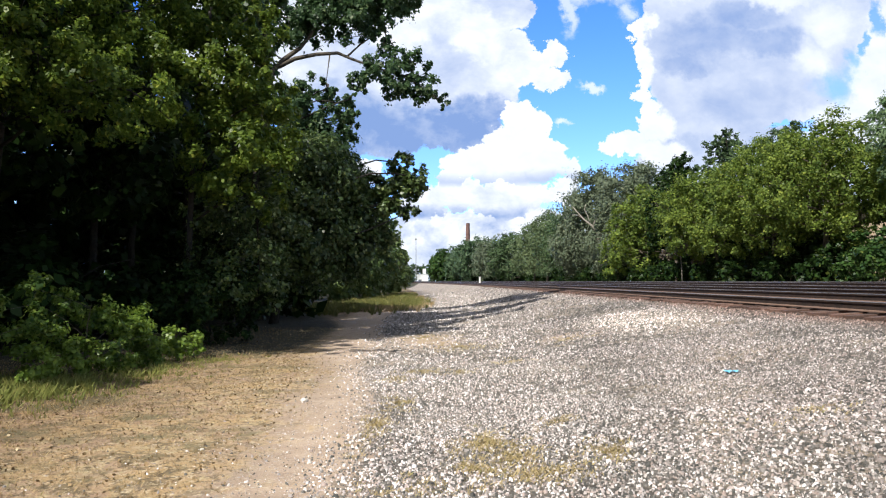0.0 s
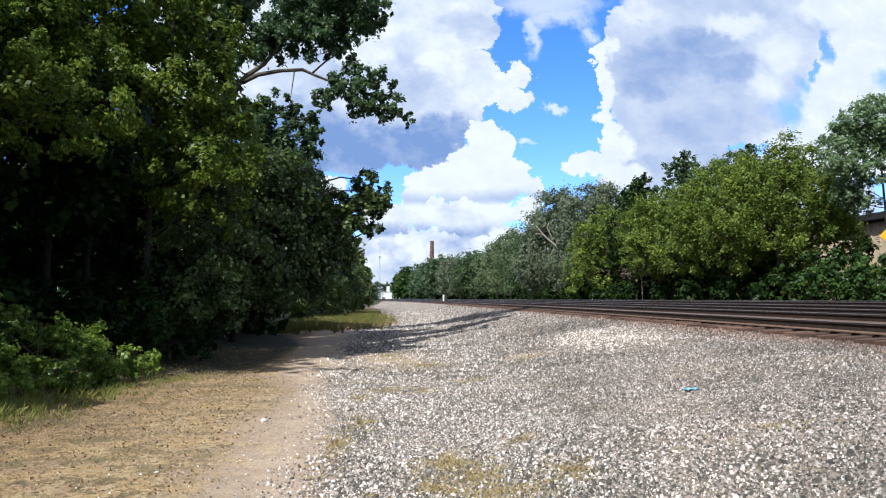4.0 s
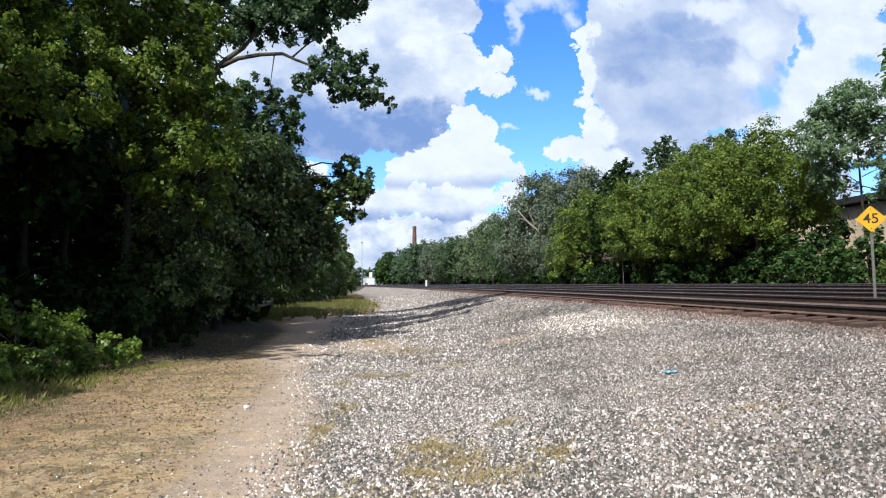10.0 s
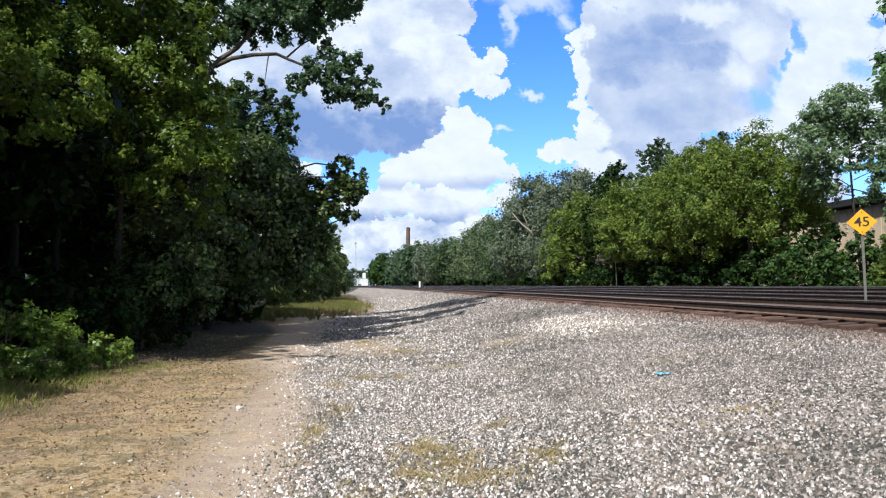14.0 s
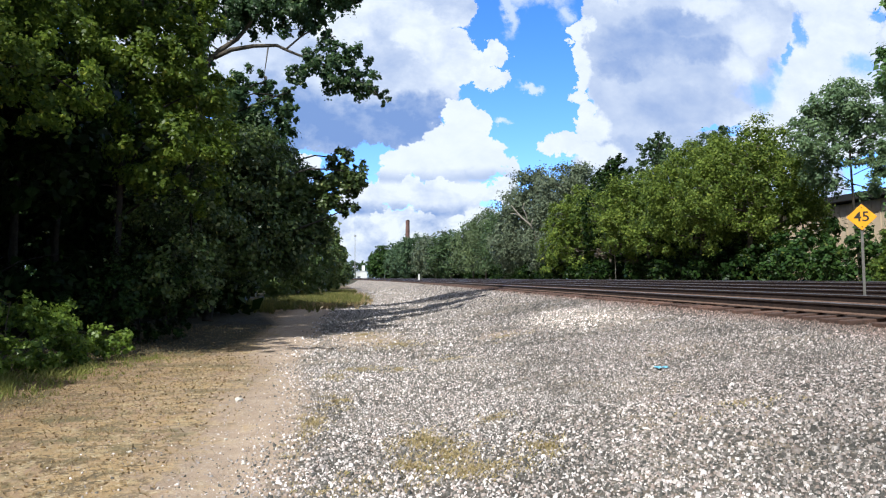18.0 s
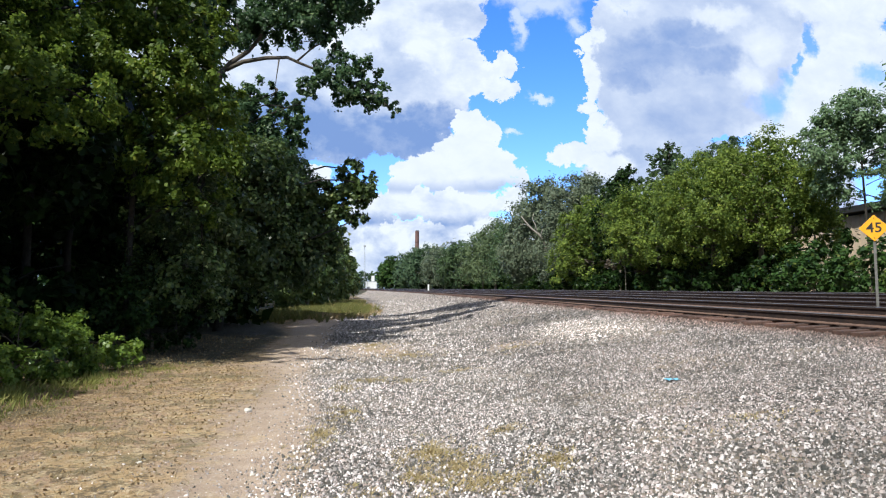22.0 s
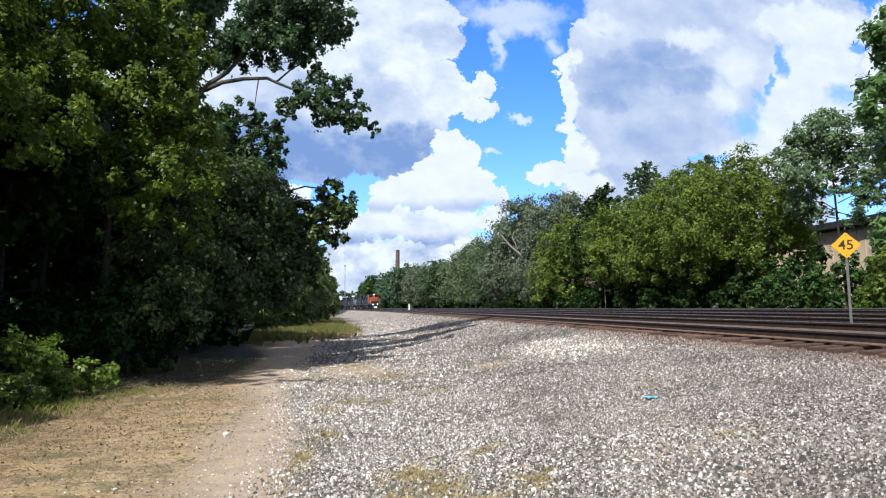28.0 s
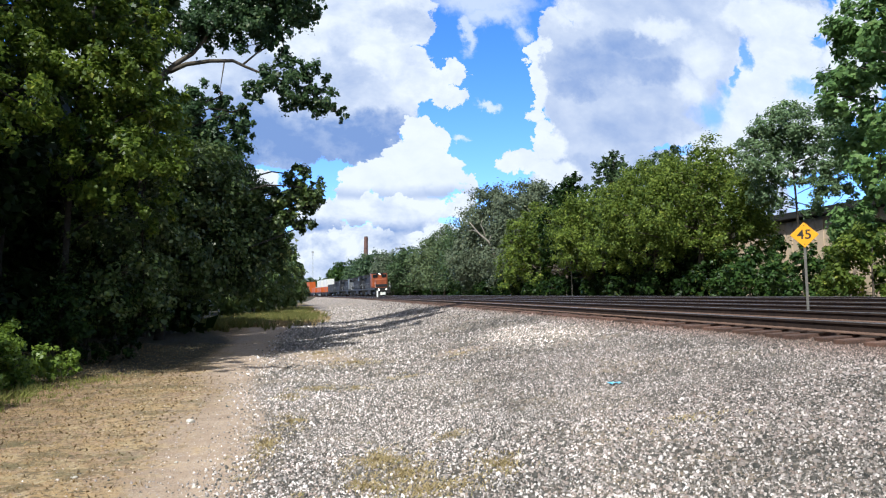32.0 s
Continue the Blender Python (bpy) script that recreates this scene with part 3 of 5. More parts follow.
def zones(x, y):
    """Gravel, grass and woodland ground, from 0 to 1; the last also darkens the shaded lane."""
    u = x - rail_x(y)
    edge = np.interp(y, (0, 5, 9, 12, 14, 18, 40, 90, 200), (-0.6, -0.72, -0.9, -1.35, -1.6, -1.9, -2.6, -3.0, -12))
    gravel = smooth01(x - edge, -0.7, 0.7) * (1 - smooth01(u, 11.5, 13))
    for cx, cy, ax, ay, k in ((-0.5, 18.3, 1.7, 3.4, 0.75), (2.6, 15.6, 0.9, 1.4, 0.5), (0.3, 12.6, 0.9, 0.9, 0.35), (-0.3, 9.6, 0.5, 0.5, 0.35), (2.1, 9.6, 0.6, 1.1, 0.3)):
        gravel = gravel * (1 - k * np.exp(-((x - cx) / ax) ** 2 - ((y - cy) / ay) ** 2))
    lane = np.interp(y, (0, 6, 12, 16, 30, 60), (-1.8, -1.65, -1.9, -2.8, -4.0, -3.4))
    grass = 1 - smooth01(x - lane, -0.8, 0.5)
    # Widened over the lane around y 15 to 24 to paint tree shade.
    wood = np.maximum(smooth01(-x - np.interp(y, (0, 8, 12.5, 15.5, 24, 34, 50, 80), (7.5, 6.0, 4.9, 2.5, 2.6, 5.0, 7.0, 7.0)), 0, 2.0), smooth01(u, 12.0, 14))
    rust = smooth01(u, -1.0, -0.3) * (1 - smooth01(u, 10.6, 11.6))
    return gravel, grass, wood, rust


def axis(stops):
    out = []
    for (a, b, step) in stops:
        out += list(np.arange(a, b, step))
    return np.array(out + [stops[-1][1]])


def build_ground():
    gx = axis([(-2500, -300, 220), (-300, -60, 24), (-60, -14, 2.3), (-14, 12, 0.24), (12, 30, 0.9), (30, 100, 7), (100, 300, 25), (300, 2500, 220)])
    gy = axis([(-1500, -100, 140), (-100, -10, 9), (-10, 4, 0.7), (4, 30, 0.24), (30, 80, 1.0), (80, 420, 6), (420, 1000, 40), (1000, 3600, 200)])
    X, Y = np.meshgrid(gx, gy, indexing="ij")
    Z = ground_z(X, Y)
    nx, ny = X.shape
    i = np.arange(nx * ny).reshape(nx, ny)
    f = np.stack([i[:-1, :-1], i[1:, :-1], i[1:, 1:], i[:-1, 1:]], -1).reshape(-1, 4)
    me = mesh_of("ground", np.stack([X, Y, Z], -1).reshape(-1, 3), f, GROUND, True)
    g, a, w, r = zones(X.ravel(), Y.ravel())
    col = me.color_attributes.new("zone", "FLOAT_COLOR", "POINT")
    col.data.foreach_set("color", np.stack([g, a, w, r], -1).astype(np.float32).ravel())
    return tagged(new("ground", me), "gravel, pale dirt lane and dry grass beside the railway", "ground", kind="structure")


build_ground()


# ---- railway ----
def rail_section():
    """Half-known shape of a flat-bottomed rail: x across, z up from the tie plate; the head comes last."""
    return [(-0.07, 0.0), (0.07, 0.0), (0.07, 0.012), (0.012, 0.035), (0.012, 0.125), (0.036, 0.135), (0.036, 0.165), (0.028, 0.175), (-0.028, 0.175), (-0.036, 0.165), (-0.036, 0.135),
            (-0.012, 0.125), (-0.012, 0.035), (-0.07, 0.012)]


def rail_mesh(off, head, stations):
    sec = rail_section()
    vs, fs, idx = [], [], []
    for y in stations:
        x0, s = float(rail_x(y)) + off, float(rail_slope(y))
        for a, b in sec:
            vs.append((x0 + a, y - a * s, head - 0.175 + b))
    n = len(sec)
    for i in range(len(stations) - 1):
        for k in range(n):
            j = (k + 1) % n
            fs.append((i * n + k, (i + 1) * n + k, (i + 1) * n + j, i * n + j))
            # Foot takes the lit tone, web the dark one that paints its shade.
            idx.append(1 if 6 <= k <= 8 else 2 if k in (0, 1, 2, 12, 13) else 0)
    return mesh_of("rail", vs, fs, [RUST, RAIL_TOP, RUST_FOOT_LIT], False, idx)


STATIONS = list(np.arange(-40, 60, 2.5)) + list(np.arange(60, 420, 6.0)) + list(np.arange(420, 900, 60.0))


def build_tracks():
    rng = np.random.default_rng(5)
    tie_me = box_mesh("tie", 2.6, 0.23, 0.18, TIE, 0.012)
    plate_me = box_mesh("tie_plate", 0.19, 0.30, 0.02, RUST, 0.003)
    for k, name in enumerate(("track with weathered timber ties and rust-brown rails nearest the gravel", "track with rust-brown rails between two other tracks", "track with rusty rails beside the wood")):
        tr = thing("railway_track", (0, 0, 0), "railway " + name, "railway track", "parallel tracks", "structure")
        o0, o1, h0, h1 = RAILS[2 * k], RAILS[2 * k + 1], HEADS[2 * k], HEADS[2 * k + 1]
        for o, h in ((o0, h0), (o1, h1)):
            part("rail", rail_mesh(o, h, STATIONS), tr, "rust-brown steel rail with a worn bright head")
        cant = math.degrees(math.atan2(h1 - h0, 1.5))
        loose = []
        for i in range(560 if k == 0 else 420):
            y = -6 + 0.52 * i + rng.normal(0, 0.025)
            x = float(rail_x(y)) + (o0 + o1) / 2 + rng.normal(0, 0.05)
            m = pose(x, y, (h0 + h1) / 2 - 0.175 - 0.11 + rng.normal(0, 0.004), 0, -cant, math.degrees(math.atan(-rail_slope(y))) + rng.normal(0, 0.8))
            if (k == 0 and i < 170) or (k == 1 and i < 60):
                part("tie", tie_me, tr, m=m)
                if k == 0 and i < 110:
                    for o in (-0.75, 0.75):
                        part("tie_plate", plate_me, tr, m=m @ pose(o, 0, 0.1))
            else:
                loose.append(m)
        src = [Vector(c) for c in ((-1.3, -0.115, -0.09), (1.3, -0.115, -0.09), (1.3, 0.115, -0.09), (-1.3, 0.115, -0.09), (-1.3, -0.115, 0.09), (1.3, -0.115, 0.09), (1.3, 0.115, 0.09), (-1.3, 0.115, 0.09))]
        q = ((0, 3, 2, 1), (4, 5, 6, 7), (0, 1, 5, 4), (1, 2, 6, 5), (2, 3, 7, 6), (3, 0, 4, 7))
        vs, fs = [], []
        for m in loose:
            o = len(vs)
            vs += [m @ c for c in src]
            fs += [tuple(a + o for a in f) for f in q]
        far = part("far_ties", mesh_of("far_ties", vs, fs, TIE), tr, "weathered timber ties further along the track")
        far["kind"] = "stuff"


build_tracks()


# ---- plants ----
def unit(v):
    return v / (np.linalg.norm(v, axis=1)[:, None] + 1e-9)


def leaf_quads(rng, centres, spread, size, droop=0.0, width=0.72, out=None, rough=0.55):
    """Small pointed leaves, one folded blade each, strewn round the centres; they face up and out of their clump."""
    n = len(centres)
    off = rng.normal(0, 1, (n, 3))
    p = centres + off * spread[:, None]
    face = off * 0.35 + rng.normal(0, rough, (n, 3))
    face[:, 2] += 0.55
    if out is not None:
        face += out * 0.55
    face = unit(face)
    d = rng.normal(0, 1, (n, 3))
    d[:, 2] -= droop
    d = unit(d - face * (d * face).sum(1)[:, None])
    s = np.cross(face, d)
    L = (size * rng.uniform(0.6, 1.3, n))[:, None]
    W = L * width * 0.5 * rng.uniform(0.75, 1.2, n)[:, None]
    mid = p - d * L * 0.1
    return np.stack([p - d * L * 0.5, mid + s * W - face * W * 0.3, p + d * L * 0.5 - face * L * 0.12, mid - s * W - face * W * 0.3], 1).reshape(-1, 3)


def crown_points(rng, blobs, count, clumps, inner=0.45, flat=1.0):
    """Centres of leaves: blobs hold clumps near their surface, clumps hold leaves."""
    b = np.array(blobs, dtype=float)
    wgt = b[:, 3] ** 1.4
    per = np.maximum(7, (clumps * wgt / wgt.sum()).astype(int))
    cs, cr, co = [], [], []
    for (x, y, z, r), k in zip(b, per):
        d = unit(rng.normal(0, 1, (k, 3)))
        rad = r * (inner + (1.1 - inner) * rng.uniform(0, 1, k) ** 0.6)
        cs.append(np.array((x, y, z)) + d * rad[:, None] * np.array((1, 1, flat)))
        cr.append(np.minimum(0.5, r * 0.27) * rng.uniform(0.5, 1.25, k) if r < 2.6 else r * rng.uniform(0.1, 0.21, k))
        co.append(d)
    cs, cr, co = np.concatenate(cs), np.concatenate(cr), np.concatenate(co)
    pick = rng.choice(len(cs), count, p=cr ** 1.1 / (cr ** 1.1).sum())
    return cs[pick], cr[pick] * 0.55, cs, co[pick]


def limb(rng, a, b, r0, r1, bend=0.12, n=5):
    a, b = Vector(a), Vector(b)
    off = Vector(rng.normal(0, 1, 3)) * (b - a).length * bend
    pts = [a.lerp(b, i / n) + off * math.sin(math.pi * i / n) + Vector((0, 0, 0.06 * (b - a).length * math.sin(math.pi * i / n))) for i in range(n + 1)]
    return tube(pts, [r0 + (r1 - r0) * (i / n) ** 0.8 for i in range(n + 1)], 6)


def tree(name, base, top, blobs, count, size, mat, label, seed, clumps=260, trunk_r=0.16, bark=None, inner=0.45, droop=0.3, twigs=60, tight=0.55, group="", category="tree", flat=1.0, rise=0.25, boughs=()):
    """base: foot of the trunk; top: where the trunk ends; blobs: masses of the crown as x, y, z, radius."""
    rng = np.random.default_rng(seed)
    base, top = Vector(base), Vector(top)
    ob = thing(name, base, label, category, group)
    loc = [(x - base.x, y - base.y, z - base.z, r) for x, y, z, r in blobs]
    cen, spread, cs, out = crown_points(rng, loc, count, clumps, inner, flat)
    v = leaf_quads(rng, cen, spread * tight / 0.55, size, droop, out=out)
    keep = v.reshape(-1, 4, 3)
    keep = keep[keep[:, :, 2].min(1) > 0.02]
    f = np.arange(len(keep) * 4).reshape(-1, 4)
    part("crown", mesh_of("crown", keep.reshape(-1, 3), f, mat), ob)
    t = top - base
    wood = [tube([(0, 0, -0.1), t * 0.02 + Vector((0, 0, 0.1)), t * 0.35 + Vector(rng.normal(0, 0.05, 3)) * t.length * 0.3, t * 0.7 + Vector(rng.normal(0, 0.05, 3)) * t.length * 0.3, t],
                 [trunk_r * 1.5, trunk_r * 1.1, trunk_r * 0.85, trunk_r * 0.55, trunk_r * 0.2], 9)]
    part("trunk", mesh_of("trunk", *wood[0], bark or BARK, True), ob)
    knots = []
    for path, r0, r1 in boughs:
        pts = [Vector(q) - base for q in path]
        part("bough", mesh_of("bough", *tube(pts, [r0 + (r1 - r0) * i / (len(pts) - 1) for i in range(len(pts))], 7), bark or BARK, True), ob)
        knots += [pts[i].lerp(pts[i + 1], f) for i in range(len(pts) - 1) for f in (0.0, 0.33, 0.66)] + [pts[-1]]
    for x, y, z, r in loc:
        if knots:
            near = min(knots, key=lambda q: (q - Vector((x, y, z))).length)
            part("limb", mesh_of("limb", *limb(rng, near, (x, y, z), trunk_r * 0.2, trunk_r * 0.08, 0.2), bark or BARK, True), ob)
            continue
        h = min(max(0.15, (z - rise * math.hypot(x, y)) / max(t.z, 0.1)), 0.95)
        part("limb", mesh_of("limb", *limb(rng, t * h, (x, y, z), trunk_r * 0.5 * (1.05 - h * 0.6), trunk_r * 0.14), bark or BARK, True), ob)
    limbs = []
    for k in rng.choice(len(cs), min(twigs, len(cs)), replace=False):
        c = cs[k]
        near = min(loc, key=lambda q: (q[0] - c[0]) ** 2 + (q[1] - c[1]) ** 2 + (q[2] - c[2]) ** 2)
        limbs.append(limb(rng, near[:3], c, trunk_r * 0.13, trunk_r * 0.04, 0.1, 3))
    if limbs:
        part("twig_mass", mesh_of("twig_mass", *join(limbs), bark or BARK, True), ob)["kind"] = "stuff"
    return ob


def gz(x, y):
    return float(ground_z(x, y))


def foot(x, y):
    return (x, y, gz(x, y) - 0.03)


def build_left_wood():
    tree("tree", foot(-11.0, 15.2), (-9.4, 15.0, 10.5),
         [(-8.6, 11.4, 6.6, 1.0), (-7.5, 11.2, 7.0, 0.9), (-6.5, 11.0, 7.1, 0.75), (-5.7, 10.9, 7.2, 0.5), (-7.7, 12.8, 5.9, 1.2), (-6.7, 13.4, 5.6, 1.2), (-6.3, 14.4, 5.4, 0.8), (-6.9, 16.0, 6.2, 1.1), (-8.6, 13.2, 6.2, 1.4), (-8.5, 14.8, 7.6, 1.4), (-9.6, 14.6, 8.2, 2.2), (-8.2, 16.0, 9.6, 2.1), (-7.4, 16.4, 8.2, 1.2), (-10.5, 13.0, 6.5, 2.0)],
         64000, 0.108, LEAF_EDGE, "leafy tree at the wood's edge with a sunlit upper crown", 11, 420, 0.11, inner=0.5, tight=0.34, bark=BARK_DARK_SHADE)
    tree("tree", foot(-6.6, 17.6), (-5.7, 18.3, 15.6),
         [(-5.9, 17.2, 7.0, 1.4), (-4.79, 16.95, 8.3, 0.8), (-4.84, 16.9, 7.0, 0.65), (-4.55, 17.0, 6.0, 0.6), (-5.19, 17.07, 4.9, 1.3), (-5.3, 18.2, 6.2, 1.3), (-4.5, 17.3, 3.7, 0.6), (-6.4, 17.6, 9.0, 1.4), (-6.2, 18.6, 10.2, 1.0), (-6.0, 18.4, 11.8, 0.9), (-5.8, 18.3, 13.2, 0.85), (-5.6, 18.3, 14.6, 0.75), (-5.5, 18.3, 16.0, 0.55)],
         52000, 0.122, LEAF_EDGE, "tall leafy tree that leans out over the dirt lane", 12, 330, 0.075, inner=0.4, tight=0.36, bark=BARK_DARK_SHADE)
    tree("tree", foot(-7.6, 27.9), (-6.0, 27.6, 8.6),
         [(-4.04, 27.5, 8.16, 0.68), (-4.69, 27.5, 7.58, 1.02), (-5.58, 27.7, 8.13, 1.02), (-6.46, 27.5, 7.77, 1.14), (-4.46, 27.5, 6.45, 0.86), (-5.33, 27.5, 6.2, 1.36), (-6.2, 27.5, 5.52, 1.36), (-3.86, 27.6, 9.0, 0.3), (-4.0, 27.5, 5.54, 0.95), (-5.75, 28.2, 9.7, 0.55), (-4.84, 28.2, 9.5, 0.5), (-4.15, 28.2, 8.95, 0.5), (-6.54, 28.2, 9.4, 0.6)],
         30000, 0.17, LEAF_POPLAR, "thin dark tree with sky between its twigs", 21, 260, 0.16, inner=0.3, tight=0.5, bark=BARK_DARK_SHADE)
    tree("tree", foot(-8.6, 31.0), (-8.0, 30.6, 12.5),
         [(-4.0, 30.2, 13.51, 1.25), (-5.59, 30.4, 13.5, 1.15), (-6.94, 30.2, 13.4, 1.12), (-8.13, 30.2, 12.6, 1.0), (-2.26, 30.2, 13.82, 0.8), (-1.2, 30.2, 14.2, 0.5), (-2.55, 30.2, 12.5, 0.5), (-2.0, 30.2, 11.65, 0.6), (-2.98, 30.2, 10.99, 0.9), (-1.99, 30.2, 10.45, 0.95), (-0.86, 30.2, 10.2, 0.7), (-0.2, 30.2, 9.7, 0.48), (-1.37, 30.2, 11.09, 0.75), (-3.72, 30.2, 10.59, 0.6), (-7.86, 30.2, 11.1, 0.6), (-6.87, 30.2, 9.5, 0.7), (-5.91, 30.2, 9.9, 0.45), (-5.1, 30.2, 9.7, 0.5), (-8.31, 30.2, 9.34, 1.0), (-4.79, 30.66, 15.47, 2.0), (-2.14, 29.96, 15.1, 1.4), (-3.3, 30.3, 12.6, 0.5)],
         40000, 0.175, LEAF_POPLAR, "tall poplar with a long bough over the lane", 13, 600, 0.2, inner=0.25, tight=0.46,
         boughs=(([(-8.1, 30.4, 9.2), (-7.59, 30.1, 10.95), (-7.12, 30.1, 11.47), (-6.4, 30.1, 11.99), (-5.93, 30.1, 12.59), (-5.2, 30.2, 14.4), (-4.4, 30.4, 16.0)], 0.15, 0.04), ([(-7.36, 30.1, 11.14), (-6.64, 30.1, 11.51), (-5.67, 30.1, 11.71), (-4.7, 30.1, 11.77), (-4.16, 30.1, 11.53), (-2.97, 30.1, 11.08), (-1.73, 30.1, 10.74), (-0.48, 30.1, 9.88)], 0.11, 0.025), ([(-4.3, 30.1, 11.6), (-3.6, 30.2, 12.3), (-2.6, 30.3, 12.9)], 0.05, 0.02), ([(-5.06, 30.1, 11.73), (-5.13, 30.1, 11.15), (-5.22, 30.1, 10.39)], 0.035, 0.012), ([(-5.7, 30.1, 13.0), (-4.4, 30.2, 13.9), (-3.0, 30.2, 14.5)], 0.06, 0.02)))
    tree("tree", foot(-6.4, 25.9), (-5.0, 26.0, 6.0),
         [(-1.59, 26.2, 5.95, 0.58), (-1.05, 26.2, 5.58, 0.52), (-1.48, 26.2, 5.17, 0.62), (-1.95, 26.2, 5.49, 0.6), (-1.0, 26.2, 5.07, 0.4), (-1.66, 26.2, 4.5, 0.46), (-1.25, 26.2, 4.3, 0.38), (-2.2, 26.2, 4.6, 0.5), (-2.43, 26.2, 5.06, 0.6), (-2.97, 26.2, 5.27, 0.65), (-2.74, 26.2, 3.86, 0.97), (-3.58, 26.2, 3.85, 1.3), (-3.6, 26.4, 2.5, 0.9), (-4.2, 26.2, 2.99, 1.52), (-4.01, 26.11, 5.4, 1.1), (-5.21, 24.2, 5.2, 1.7), (-4.9, 24.4, 3.0, 1.5)],
         44000, 0.165, LEAF_BOUGH, "dark leafy tree with a bough towards the tracks", 14, 640, 0.15, inner=0.25, tight=0.55, bark=BARK_DARK_SHADE)
    for k, (fx, fy, h, bl) in enumerate(((-8.2, 54.5, 6.0, [(-7.42, 48.74, 2.3, 1.84), (-7.36, 57.6, 3.2, 2.4), (-8.0, 52.8, 1.6, 2.24), (-7.62, 55.82, 6.11, 2.6), (-8.4, 50.5, 4.0, 2.0)]),
                                         (-8.0, 65.0, 6.5, [(-6.3, 66.61, 3.12, 2.32), (-7.09, 59.44, 1.47, 1.98), (-7.14, 66.51, 6.42, 2.48), (-7.6, 63.0, 4.2, 2.2)]),
                                         (-8.6, 88.0, 5.5, [(-6.3, 80.74, 4.78, 2.0), (-6.11, 87.81, 2.88, 2.03), (-6.9, 84.0, 2.0, 2.2), (-8.0, 90.0, 4.4, 2.4)]),
                                         (-8.6, 104.0, 5.0, [(-6.9, 105.4, 5.0, 1.5), (-7.4, 102.0, 2.2, 2.2), (-8.6, 108.0, 3.6, 2.4)]))):
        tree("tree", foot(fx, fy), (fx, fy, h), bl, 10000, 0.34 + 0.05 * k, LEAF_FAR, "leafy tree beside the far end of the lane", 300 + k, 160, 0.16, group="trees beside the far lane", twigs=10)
    tree("shrub", foot(-6.1, 11.6), (-6.0, 11.7, 1.2),
         [(-6.13, 10.30, 0.30, 0.36), (-5.86, 11.0, 0.36, 0.34), (-5.62, 11.9, 0.36, 0.36), (-5.38, 12.7, 0.28, 0.32), (-6.50, 10.9, 0.75, 0.42), (-5.3, 13.5, 0.42, 0.34), (-6.09, 12.3, 0.9, 0.38), (-6.9, 9.6, 0.5, 0.42), (-5.95, 13.2, 0.75, 0.36), (-6.3, 11.6, 1.15, 0.3), (-5.75, 12.6, 0.62, 0.28), (-6.9, 10.3, 1.0, 0.4), (-6.7, 11.2, 1.45, 0.26), (-5.15, 14.3, 0.35, 0.3)], 16000, 0.08, LEAF_UNDER, "sunlit green undergrowth at the foot of the trees", 16, 380, 0.014, tight=0.5, inner=0.2, category="shrub", twigs=160)
    tree("tree", foot(-5.3, 18.6), (-5.0, 18.5, 4.6), [(-5.41, 17.6, 1.7, 1.1), (-4.75, 18.41, 3.3, 1.2), (-4.9, 18.8, 1.6, 0.9), (-6.2, 18.4, 3.4, 0.9)],
         8000, 0.12, LEAF_BOUGH, "slender young tree in the shade beside the lane", 18, 190, 0.04, inner=0.3, tight=0.4, bark=BARK_DARK_SHADE)
    tree("tree", foot(-7.2, 23.2), (-5.2, 22.3, 18.0), [(-6.4, 22.6, 10.9, 0.9), (-5.6, 22.3, 12.2, 1.0), (-5.2, 22.3, 13.6, 1.0), (-5.1, 22.3, 15.2, 0.95), (-5.0, 22.2, 16.8, 0.8), (-5.0, 22.2, 18.3, 0.6)],
         24000, 0.2, LEAF_POPLAR, "slender tall tree rising out of the wood", 20, 120, 0.13, inner=0.2, bark=BARK_DARK_SHADE)
    tree("shrub", foot(-6.0, 17.6), (-5.9, 17.6, 1.6),
         [(-6.1, 16.6, 1.2, 0.7), (-5.5, 17.6, 1.4, 0.7), (-5.0, 18.8, 1.3, 0.6), (-5.9, 17.0, 0.45, 0.5), (-5.3, 18.2, 0.5, 0.5), (-6.6, 15.8, 0.8, 0.5)], 6500, 0.12, LEAF_DARK_SHADE, "shady dark shrub beside the dirt lane", 17, 140, 0.03, category="shrub", tight=0.42, bark=BARK_DARK_SHADE)
    # the depth of the wood behind; shade is put into its dark leaves and bark
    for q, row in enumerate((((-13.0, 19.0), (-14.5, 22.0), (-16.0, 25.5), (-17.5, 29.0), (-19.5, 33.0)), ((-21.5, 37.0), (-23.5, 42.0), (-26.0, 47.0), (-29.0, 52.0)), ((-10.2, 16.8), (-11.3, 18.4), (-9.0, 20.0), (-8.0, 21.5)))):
        tree("shrub", foot(*row[1]), (row[1][0], row[1][1], 1.8), [(x, y, 1.0 + 0.5 * (i % 2), 1.9 if q < 2 else 1.2) for i, (x, y) in enumerate(row)], 6000, 0.36, LEAF_DARK_SHADE, "thicket under the trees of the wood, leaves darkened for shade", 50 + q, 130, 0.06, group="thickets of the wood", category="shrub", twigs=20, inner=0.2, bark=BARK_DARK_SHADE)
    rng = np.random.default_rng(3)
    k = 0
